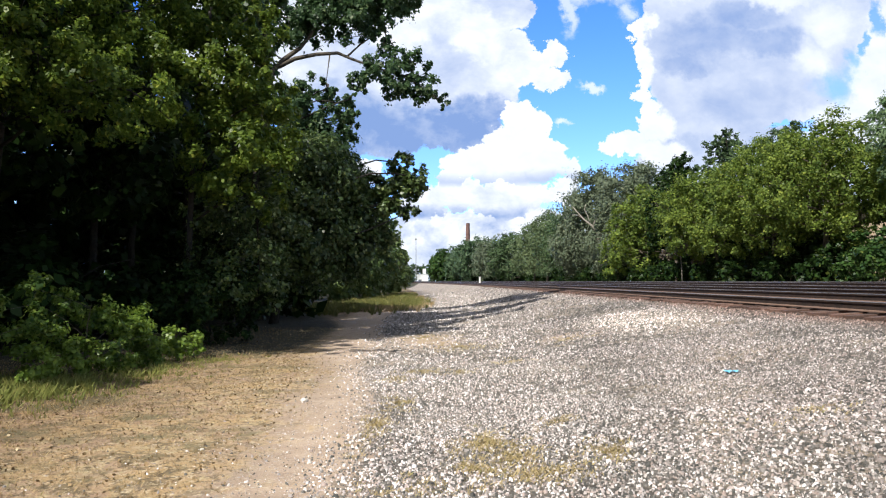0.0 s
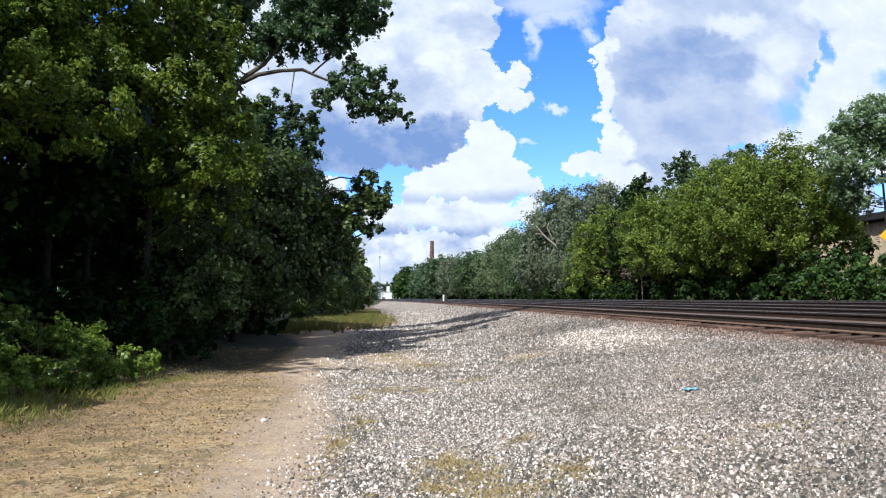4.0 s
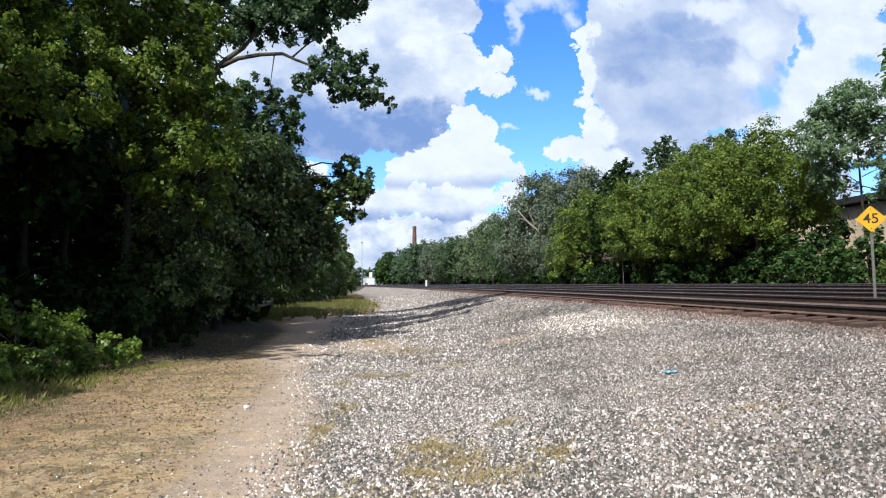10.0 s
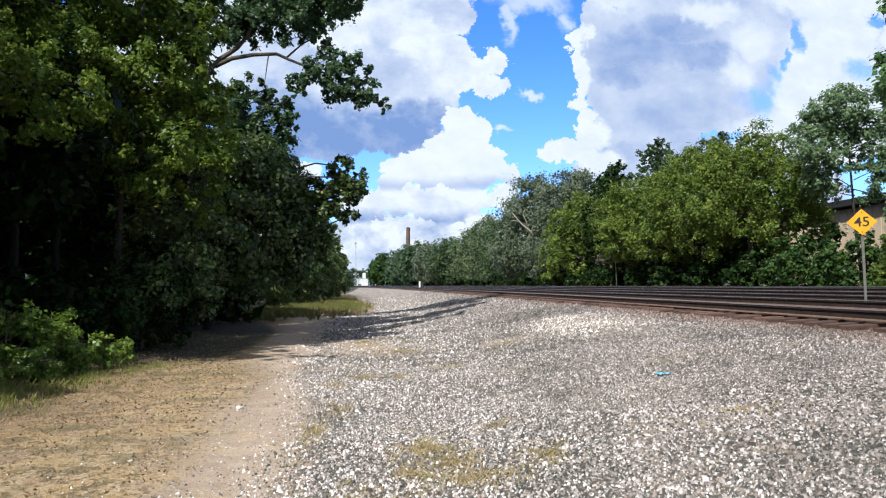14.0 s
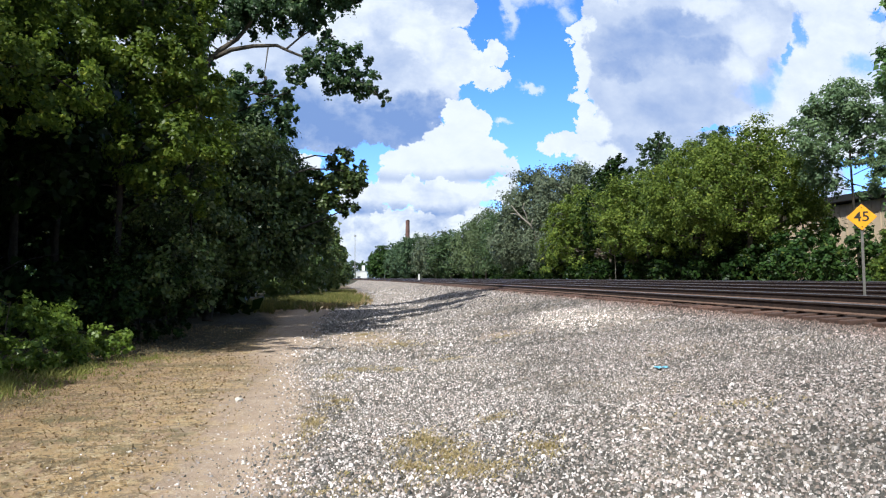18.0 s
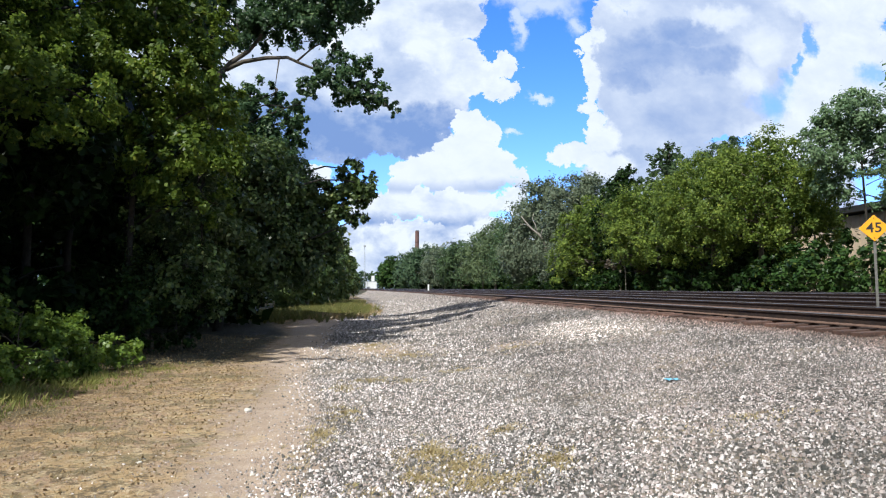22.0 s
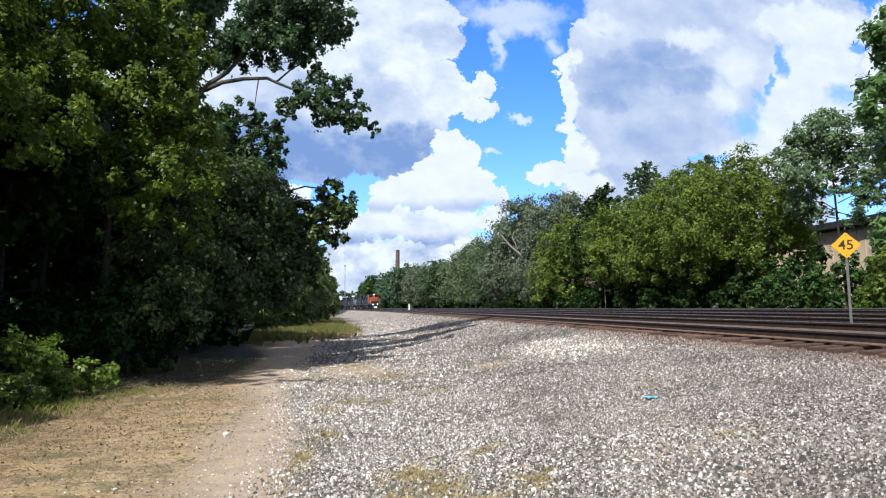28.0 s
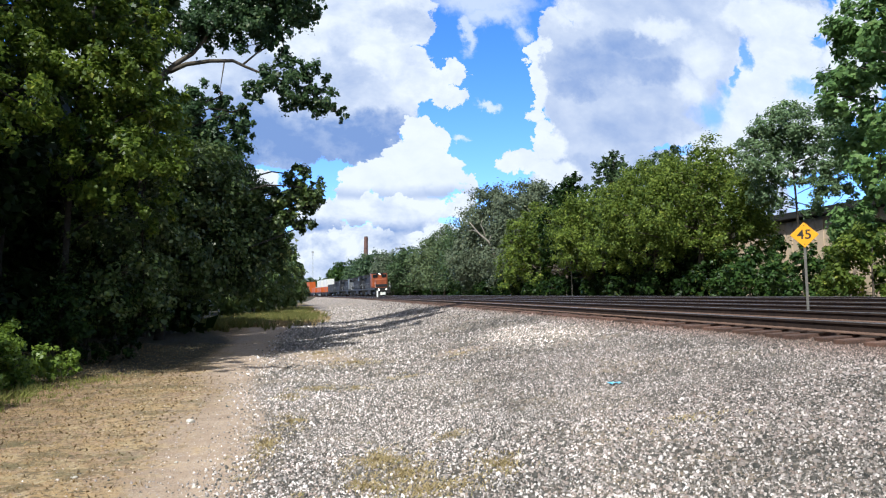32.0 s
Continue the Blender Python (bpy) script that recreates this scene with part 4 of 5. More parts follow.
    # Those beside and behind the camera are unseen, added to shade the wood.
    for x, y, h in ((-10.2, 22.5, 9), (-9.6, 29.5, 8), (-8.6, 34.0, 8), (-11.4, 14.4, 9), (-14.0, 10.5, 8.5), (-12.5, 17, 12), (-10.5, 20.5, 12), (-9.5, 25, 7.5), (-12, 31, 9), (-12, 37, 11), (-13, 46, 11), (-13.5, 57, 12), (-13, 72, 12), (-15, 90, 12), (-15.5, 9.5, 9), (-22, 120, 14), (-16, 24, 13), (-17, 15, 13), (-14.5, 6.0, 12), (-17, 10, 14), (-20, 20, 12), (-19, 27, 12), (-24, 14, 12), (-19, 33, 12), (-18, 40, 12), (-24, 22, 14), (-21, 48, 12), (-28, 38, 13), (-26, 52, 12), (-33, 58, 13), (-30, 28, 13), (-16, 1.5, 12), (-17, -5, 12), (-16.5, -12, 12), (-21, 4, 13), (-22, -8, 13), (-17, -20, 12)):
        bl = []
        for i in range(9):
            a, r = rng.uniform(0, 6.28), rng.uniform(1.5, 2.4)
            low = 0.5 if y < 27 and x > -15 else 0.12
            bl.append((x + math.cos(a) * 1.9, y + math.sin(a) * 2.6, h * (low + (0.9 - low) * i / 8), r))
        tree("tree", foot(x, y), (x, y, h * 0.85), bl, 6000 if low > 0.2 else 3300, 0.34 if low > 0.2 else 0.72, LEAF_DARK_SHADE, "broad-leaved tree of the wood, leaves darkened for shade", 60 + k, 240, 0.12, group="trees of the wood", inner=0.3, twigs=20, bark=BARK_DARK_SHADE)
        k += 1


build_left_wood()


def bushy(rng, x, y, h, w, low=0.1, n=10):
    """Masses of a domed crown that reaches nearly to the ground."""
    g = gz(x, y)
    out = []
    for i in range(n):
        f = (i + 0.5) / n
        a = i * 2.4 + rng.uniform(-0.5, 0.5)
        r = w * rng.uniform(0.27, 0.42)
        reach = (w - r * 0.9) * (1 - 0.8 * max(0.0, (f - 0.45) / 0.55) ** 2) * rng.uniform(0.75, 1.08)
        out.append((x + math.cos(a) * reach, y + math.sin(a) * reach, g + low * h + 0.5 * r + f * (h * (1 - low) - 1.6 * r), r))
    return out


def build_right_wood():
    rng = np.random.default_rng(8)
    rows = [  # y, distance beyond the nearest rail, height, half width, leaf, material, words
        (37.8, 14.2, 10.2, 4.3, 0.155, LEAF_LIGHT, "broad bright green tree across the tracks"),
        (43.0, 14.0, 10.3, 4.4, 0.165, LEAF_LIGHT, "broad yellow-green tree with a rounded top"),
        (58.0, 22.9, 14.9, 3.6, 0.26, LEAF_TOP, "tall green tree behind the front row"),
        (62.0, 19.2, 15.0, 3.4, 0.26, LEAF_TOP, "tall green tree rising behind the front row"),
        (51.0, 13.6, 9.4, 4.6, 0.19, LEAF_LIGHT, "spreading green tree with drab lower boughs"),
        (60.5, 14.3, 12.2, 3.0, 0.27, LEAF_DARK_SHADE, "dark narrow tree above its neighbours"),
        (67.0, 13.8, 10.4, 4.6, 0.25, LEAF_LIGHT, "green roadside tree with yellowing lower leaves"),
        (75.0, 15.9, 14.5, 6.2, 0.29, LEAF_GREY, "grey-green willow with drooping foliage"),
        (88.0, 15.2, 16.1, 6.6, 0.31, LEAF_GREY, "grey-green willow above a dead white branch"),
        (104.0, 14.5, 12.4, 4.8, 0.33, LEAF_TOP, "green tree of the row along the tracks"),
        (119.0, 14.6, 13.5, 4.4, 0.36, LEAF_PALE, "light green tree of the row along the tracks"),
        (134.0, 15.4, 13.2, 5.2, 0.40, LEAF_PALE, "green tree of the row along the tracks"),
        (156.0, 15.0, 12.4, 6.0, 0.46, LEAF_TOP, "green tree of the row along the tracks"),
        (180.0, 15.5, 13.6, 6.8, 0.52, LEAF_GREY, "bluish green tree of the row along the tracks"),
        (206.0, 14.5, 14.8, 7.5, 0.62, LEAF_HAZE, "dark rounded tree further along the tracks"),
        (238.0, 15.5, 14.2, 8.0, 0.75, LEAF_HAZE, "rounded tree further along the tracks"),
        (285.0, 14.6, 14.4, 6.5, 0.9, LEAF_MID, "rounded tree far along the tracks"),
    ]
    for i, (y, o, h, w, s, mat, words) in enumerate(rows):
        x = float(rail_x(y)) + o
        n = int(46000 if y < 45 else 38000 if y < 56 else 17000 if y < 65 else 20000 if y < 70 else 36000 if y < 100 else 9500)
        tree("tree", foot(x, y), (x, y, gz(x, y) + h * 0.8), bushy(rng, x, y, h, w, 0.28 if y < 56 else 0.12, 30), n, s, mat, words, 100 + i, 560 if y < 70 else 460, 0.17, tight=0.46 if y < 70 else 0.85, inner=0.5, group="row of trees across the tracks", droop=1.2 if mat is LEAF_GREY else 0.3, twigs=30)
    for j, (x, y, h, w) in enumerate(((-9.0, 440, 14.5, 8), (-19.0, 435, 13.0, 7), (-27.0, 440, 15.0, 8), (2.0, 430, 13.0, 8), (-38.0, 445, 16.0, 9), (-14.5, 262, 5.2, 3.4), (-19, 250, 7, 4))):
        tree("tree", foot(x, y), (x, y, gz(x, y) + h * 0.8), bushy(rng, x, y, h, w, 0.03, 12), 3200, 1.0 if y > 400 else 0.55, LEAF_HAZE if j % 2 else LEAF_MID, "distant tree beyond the bend of the tracks", 400 + j, 200, 0.2, group="distant trees", twigs=0)
    # airy tree and tall trees at the near end
    x, y = 24.2, 32.6
    tree("tree", foot(x, y), (x - 0.6, y, 11.2), [(23.31, 32.6, 11.4, 0.75), (22.29, 32.6, 10.5, 0.85), (24.27, 32.6, 10.7, 0.85), (21.46, 32.6, 9.7, 0.8), (22.9, 32.9, 9.3, 1.0), (24.89, 32.6, 9.7, 0.9), (21.4, 32.4, 8.5, 0.9), (22.7, 32.6, 7.9, 0.8), (25.2, 32.2, 8.5, 0.8), (24.9, 32.0, 7.2, 0.7), (23.6, 32.6, 10.3, 0.9), (26.0, 32.0, 10.4, 0.8), (26.4, 32.0, 9.0, 0.9), (26.6, 33, 10.9, 0.75), (27.1, 33, 9.3, 0.7), (26.1, 33, 8.0, 0.65), (27.0, 33, 7.2, 0.7), (24.7, 33, 8.2, 0.7), (24.3, 33, 9.2, 0.7), (22.0, 33, 7.0, 0.8), (23.0, 33, 6.5, 0.6), (25.0, 33, 6.3, 0.6), (26.4, 31.4, 4.9, 0.9)], 33000, 0.15, LEAF_AIRY,
         "slender airy tree with sky between its boughs", 140, 520, 0.08, inner=0.1, tight=0.62, bark=BARK_DARK_SHADE)
    for j, (x, y, h, w) in enumerate(((23.0, 24.5, 16.5, 3.4),)):
        tree("tree", foot(x, y), (x, y, h * 0.85), bushy(rng, x, y, h, w, 0.12, 18), 30000, 0.26, LEAF_TALL, "tall green tree at the near end of the row", 150 + j, 330, 0.2)
    limb_at = [tube([(18.2, 80.5, 7.3), (17.5, 80.5, 8.2), (16.6, 80.5, 8.9), (15.9, 80.5, 9.7), (15.3, 80.5, 10.4)], [0.13, 0.12, 0.1, 0.07, 0.03], 6), tube([(17.3, 80.5, 8.4), (17.1, 80.5, 9.3), (16.7, 80.5, 10.1), (16.9, 80.5, 10.7)], [0.08, 0.06, 0.04, 0.02], 5), tube([(16.4, 80.5, 9.1), (15.8, 80.5, 9.4), (15.2, 80.5, 9.4)], [0.06, 0.04, 0.02], 5), tube([(17.7, 80.5, 8.0), (18.0, 80.5, 8.9), (17.8, 80.5, 9.6)], [0.08, 0.05, 0.02], 5)]
    dead = thing("dead_limb", (0, 0, 0), "bare bleached dead limb standing out of the willows", "tree limb")
    part("stump", mesh_of("stump", *tube([(19.4, 82.0, 0.6), (19.0, 81.6, 4.0), (18.2, 80.5, 7.30)], [0.14, 0.14, 0.13], 6), BARK, True), dead, "dark lower stem hidden in leaves")
    for i, q in enumerate(limb_at):
        part("main_stem" if i == 0 else "side_branch", mesh_of("stem", *q, BARK_PALE, True), dead)
    x, y = float(rail_x(55.0)) + 12.6, 55.0
    tree("shrub", foot(x, y), (x, y, gz(x, y) + 4.0), bushy(rng, x, y, 5.2, 1.7, 0.3, 6), 3500, 0.2, DRAB, "withered grey-brown thicket among the green trees", 190, 110, 0.05, category="shrub", twigs=80, bark=BARK_PALE, inner=0.2)
    # second row behind, closing the view under the crowns; its dark leaves paint the shade there
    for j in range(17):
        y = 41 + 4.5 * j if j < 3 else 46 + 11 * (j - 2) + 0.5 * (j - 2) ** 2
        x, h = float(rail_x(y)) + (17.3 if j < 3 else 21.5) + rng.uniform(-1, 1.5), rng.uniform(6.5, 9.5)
        tree("tree", foot(x, y), (x, y, gz(x, y) + h * 0.8), bushy(rng, x, y, h, 3.4 if j < 3 else 5.0 + 0.02 * y, 0.05, 12), 2700, 0.38 if j < 3 else 0.70 + y * 0.003, LEAF_DARK_SHADE, "tree behind the front row, leaves darkened for shade", 200 + j, 260, 0.15, group="second row of trees", twigs=0)
    # Shrubs from the sixth on are dark to stand for shade under crowns.
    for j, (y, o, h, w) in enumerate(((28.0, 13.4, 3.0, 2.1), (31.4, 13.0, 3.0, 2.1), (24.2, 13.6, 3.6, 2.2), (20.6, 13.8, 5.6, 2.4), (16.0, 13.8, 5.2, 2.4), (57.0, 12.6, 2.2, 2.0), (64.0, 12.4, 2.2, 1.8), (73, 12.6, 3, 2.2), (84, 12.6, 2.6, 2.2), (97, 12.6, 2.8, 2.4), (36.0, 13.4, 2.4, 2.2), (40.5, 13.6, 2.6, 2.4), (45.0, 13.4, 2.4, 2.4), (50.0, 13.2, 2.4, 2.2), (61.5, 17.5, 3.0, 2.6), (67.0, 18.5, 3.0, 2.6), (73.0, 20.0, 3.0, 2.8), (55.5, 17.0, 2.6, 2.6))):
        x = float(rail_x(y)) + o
        tree("shrub", foot(x, y), (x, y, gz(x, y) + h * 0.7), bushy(rng, x, y, h, w, 0.05, 8), 5000 if j < 5 else 3000, 0.2 if j < 5 else 0.26, LEAF_LIGHT if j in (2, 3) else LEAF_MID if j < 5 else LEAF_DARK_SHADE, "green shrub behind the tracks", 170 + j, 160, 0.05, group="shrubs behind the tracks", category="shrub", twigs=12)


build_right_wood()


# ---- buildings and masts ----
def build_warehouse():
    x0, y0, y1, h = 32.0, 8.0, 56.0, 6.7
    b = thing("warehouse", (x0, 0, 0.8), "tan metal warehouse with a dark roof edge behind the trees", "building")
    part("wall", box_mesh("wall", 0.3, y1 - y0, h - 0.6, TAN, 0.01, (0.15, (y0 + y1) / 2, (h - 0.6) / 2)), b)
    part("wall", box_mesh("wall", 20, 0.3, h - 0.6, TAN, 0.01, (10.3, y1 - 0.15, (h - 0.6) / 2)), b)
    part("roof", box_mesh("roof", 21.2, y1 - y0 + 0.8, 0.45, ROOF, 0.03, (10.0, (y0 + y1) / 2, h - 0.25)), b, "dark overhanging roof edge")
    rib = box_mesh("rib", 0.05, 0.08, h - 0.62, TAN, 0.01)
    for i in range(60):
        part("rib", rib, b, m=pose(-0.02, y0 + 0.5 + 0.8 * i, (h - 0.62) / 2))


def build_far():
    c = thing("chimney", (12.4, 340, 0.5), "tall red brick factory chimney above the trees", "chimney")
    n = 24
    v, f = tube([(0, 0, 0), (0, 0, 15), (0, 0, 28.5), (0, 0, 28.6), (0, 0, 29.8)], [1.5, 1.2, 0.95, 1.0, 1.0], n)
    part("shaft", mesh_of("shaft", v, f, BRICK, False), c)
    v, f = tube([(0, 0, 29.8), (0, 0, 30.1)], [0.85, 0.85], n)
    part("rim", mesh_of("rim", v, f, ROOF), c)
    for z, r in ((9.0, 1.36), (18.0, 1.16), (24.0, 1.05)):
        v, f = tube([(0, 0, z), (0, 0, z + 0.25)], [r, r], n)
        part("iron_band", mesh_of("iron_band", v, f, RUST), c)
    t = thing("lattice_mast", (-15.9, 400, 0), "thin grey lattice radio mast far off", "mast")
    for a in range(3):
        g = a * 2.094
        v, f = tube([(0.6 * math.cos(g), 0.6 * math.sin(g), 0), (0.25 * math.cos(g), 0.25 * math.sin(g), 26)], [0.07, 0.05], 5)
        part("leg", mesh_of("leg", v, f, GALV), t)
    br = []
    for i in range(26):
        r0, r1 = 0.6 - 0.35 * i / 26, 0.6 - 0.35 * (i + 1) / 26
        for a in range(3):
            g, g2 = a * 2.094, (a + 1) * 2.094
            br.append(tube([(r0 * math.cos(g), r0 * math.sin(g), i), (r1 * math.cos(g2), r1 * math.sin(g2), i + 1)], [0.03, 0.03], 4))
    part("bracing", mesh_of("bracing", *join(br), GALV), t)
    part("head", box_mesh("head", 1.2, 1.2, 1.0, GALV, 0.05, (0, 0, 26.2)), t)
    w = thing("elevator_building", (-12.0, 402, 0.0), "white industrial building with a small tower far along the tracks", "building")
    part("wall", box_mesh("wall", 6.4, 8, 5.6, WHITE, 0.05, (0, 4, 2.8)), w)
    part("tower", box_mesh("tower", 1.9, 3, 9.0, WHITE, 0.05, (0.9, 4, 4.5)), w)
    part("roof", box_mesh("roof", 6.8, 8.4, 0.25, GALV, 0.02, (0, 4, 5.72)), w)
    part("door", box_mesh("door", 1.8, 0.1, 2.6, GREYBODY, 0.02, (-1.5, -0.06, 1.3)), w)


build_warehouse()
build_far()


def build_sign():
    x, y = 10.4, 13.95
    s = thing("speed_sign", pose(x, y, gz(x, y), 0, 0, 0), "yellow diamond speed sign with a black 45 on a grey post", "sign")
    yaw = pose(0, 0, 0, 0, -1.0, -30)
    post = from_bm("post", box(0.055, 0.03, 1.92, 0.004, (0, 0.03, 0.90)), DULL_STEEL)
    part("post", post, s, "thin grey steel post", yaw)
    plate = box(0.41, 0.012, 0.41, 0.004)
    bmesh.ops.rotate(plate, cent=(0, 0, 0), matrix=Matrix.Rotation(math.pi / 4, 3, "Y"), verts=plate.verts)
    z = 1.90
    face = part("plate", from_bm("plate", plate, YELLOW), s, m=yaw @ pose(0, 0, z))
    cu = bpy.data.curves.new("digits", "FONT")
    cu.body, cu.size, cu.align_x, cu.align_y, cu.extrude, cu.offset = "45", 0.30, "CENTER", "CENTER", 0.001, 0.003
    d = new("digits", cu)
    cu.materials.append(BLACK)
    d.parent = face
    d.matrix_basis = pose(0, -0.0085, 0, 90, 0, 0)
    d["label"] = "black figures 45"
    for dz in (-0.215, 0.215):
        part("bolt", box_mesh("bolt", 0.02, 0.012, 0.02, BLACK, 0.003, (0, -0.008, dz)), face)


def build_marker_post():
    y = 120.0
    x = float(rail_x(y)) + 2.95
    p = thing("marker_post", (x, y, gz(x, y)), "white painted marker post between the tracks", "post")
    part("shaft", box_mesh("shaft", 0.28, 0.2, 1.25, WHITE, 0.02, (0, 0, 0.62)), p)
    part("cap", box_mesh("cap", 0.32, 0.24, 0.06, WHITE, 0.01, (0, 0, 1.26)), p)


build_sign()
build_marker_post()


# ---- train ----
def wheelset(parent, x, wheel_me):
    for s in (-0.75, 0.75):
        part("wheel", wheel_me, parent, m=pose(s, x, 0.5, 0, 90, 0))


def disc(r, w):
    bm = bmesh.new()
    bmesh.ops.create_cone(bm, cap_ends=True, segments=20, radius1=r, radius2=r, depth=w)
    return bm


def build_train():
    """Vehicles look down -y; their origin is on the track's middle line at rail height."""
    wheel_me = from_bm("wheel", disc(0.5, 0.13), RUST)
    cars = []

    def truck(v, y, n):
        f = part("truck", box_mesh("truck", 2.3, 3.6 if n == 3 else 2.4, 0.45, BLACK, 0.05, (0, y, 0.62)), v, "black bogie frame")
        for i in range(n):
            wheelset(f, y + (i - (n - 1) / 2) * (1.45 if n == 3 else 1.7), wheel_me)

    def loco(body, nose, words, lit):
        v = thing("locomotive", (0, 0, 0), words, "locomotive", "locomotives of the train")
        part("underframe", box_mesh("underframe", 3.0, 21.5, 0.35, BLACK, 0.03, (0, 10.9, 1.45)), v)
        part("long_hood", box_mesh("long_hood", 2.0, 14.6, 2.45, body, 0.12, (0, 13.6, 2.85)), v)
        part("radiator", box_mesh("radiator", 2.9, 3.6, 0.75, body, 0.1, (0, 18.4, 4.15)), v)
        cab = part("cab", box_mesh("cab", 3.05, 2.7, 2.75, nose, 0.16, (0, 4.9, 3.05)), v)
        part("cab_roof", box_mesh("cab_roof", 3.0, 2.8, 0.16, body, 0.06, (0, 4.9, 4.46)), v)
        n = box(2.1, 2.4, 1.75, 0.2, (0, 2.5, 2.45))
        part("nose", from_bm("nose", n, nose), v)
        for x in (-0.85, 0.85):
            part("windscreen", box_mesh("windscreen", 0.95, 0.04, 0.62, GLASS, 0.02, (x, 3.535, 3.9)), cab)
            part("side_window", box_mesh("side_window", 0.04, 1.1, 0.65, GLASS, 0.02, (1.53 * (1 if x > 0 else -1), 4.9, 3.75)), cab)
        part("number_band", box_mesh("number_band", 1.3, 0.06, 0.26, BLACK, 0.02, (0, 3.50, 4.32)), cab)
        part("nose_band", box_mesh("nose_band", 2.2, 0.05, 0.5, body, 0.02, (0, 1.29, 2.05)), v)
        part("pilot", box_mesh("pilot", 2.9, 0.25, 0.75, BLACK, 0.05, (0, 0.2, 0.85)), v, "black pilot plate")
        for x in (-0.7, 0.7):
            part("ditch_light", from_bm("ditch_light", disc(0.11, 0.08), GLOW if lit else GLASS), v, "lit headlight" if lit else "dark headlight", pose(x, 0.05, 1.3, 90, 0, 0))
            part("front_handrail", mesh_of("front_handrail", *tube([(x * 2, 0.15, 1.6), (x * 2, 0.15, 2.6), (x * 2, 2.2, 2.6)], [0.025] * 3, 5), WHITE), v, "white handrail")
        part("headlight", from_bm("headlight", disc(0.11, 0.1), GLOW if lit else GLASS), v, "lit headlight" if lit else "dark headlight", pose(0, 3.46, 4.3, 90, 0, 0))
        part("plough", box_mesh("plough", 1.0, 0.12, 0.5, WHITE, 0.04, (0, 0.0, 0.5)), v, "white step plates")
        part("fuel_tank", box_mesh("fuel_tank", 2.6, 5.2, 0.9, BLACK, 0.15, (0, 11, 0.9)), v)
        for s in (-1.45, 1.45):
            rail = [tube([(s, 7.0, 2.65), (s, 20.8, 2.65)], [0.025] * 2, 5)] + [tube([(s, 7 + 1.7 * i, 1.6), (s, 7 + 1.7 * i, 2.65)], [0.02] * 2, 5) for i in range(9)]
            part("side_handrail", mesh_of("side_handrail", *join(rail), GREYBODY), v)
        truck(v, 4.2, 3)
        truck(v, 17.6, 3)
        return v, 22.3

    def well_car(low, high, words):
        v = thing("container_car", (0, 0, 0), words, "freight car", "container cars of the train")
        part("well", box_mesh("well", 2.9, 14.0, 0.9, BLACK, 0.05, (0, 9.5, 0.85)), v)
        for y in (1.4, 17.6):
            part("end_platform", box_mesh("end_platform", 2.4, 2.9, 0.4, BLACK, 0.04, (0, y, 1.1)), v)
            truck(v, y, 2)
        for mat, z in ((low, 0.55), (high, 3.15)):
            if mat:
                c = part("container", box_mesh("container", 2.44, 12.2, 2.58, mat, 0.03, (0, 9.5, z + 1.3)), v)
                rib = box_mesh("corner_post", 0.1, 0.1, 2.5, mat, 0.01)
                for x in (-1.2, 1.2):
                    for y in (3.45, 9.5, 15.55):
                        part("corner_post", rib, c, m=pose(x, y, z + 1.3))
        return v, 19.0

    def gondola(words):
        v = thing("hopper_car", (0, 0, 0), words, "freight car", "grey cars of the train")
        part("body", box_mesh("body", 3.0, 14.5, 2.4, SLATE, 0.06, (0, 8.0, 2.5)), v)
        part("sill", box_mesh("sill", 2.6, 15.6, 0.4, BLACK, 0.03, (0, 8.0, 1.15)), v)
        rib = box_mesh("rib", 0.1, 0.12, 2.3, SLATE, 0.01)
        for i in range(9):
            for s in (-1.53, 1.53):
                part("rib", rib, v, m=pose(s, 1.4 + 1.65 * i, 2.5))
        truck(v, 2.0, 2)
        truck(v, 14.0, 2)
        return v, 16.4

    cars.append(loco(DARKBODY, ORANGE, "orange-nosed dark diesel locomotive with lit headlights", True))
    for k in range(3):
        cars.append(loco(DARKBODY, GREYBODY if k == 1 else DARKBODY, "dark grey diesel locomotive with a pale cab" if k == 1 else "dark grey diesel locomotive", False))
    cars.append(gondola("dark slate-grey ribbed hopper car"))
    pat = [(BOX_ORANGE, WHITE), (BOX_ORANGE, WHITE), (BOX_ORANGE, None), (BOX_ORANGE, BOX_ORANGE), (WHITE, BOX_ORANGE), (BOX_ORANGE, WHITE), (GREYBODY, WHITE), (BOX_ORANGE, BOX_ORANGE)]
    for lo, hi in pat:
        cars.append(well_car(lo, hi, "black well car with stacked %s containers" % ("white and orange" if WHITE in (lo, hi) else "orange")))
    return cars


TRAIN = build_train()


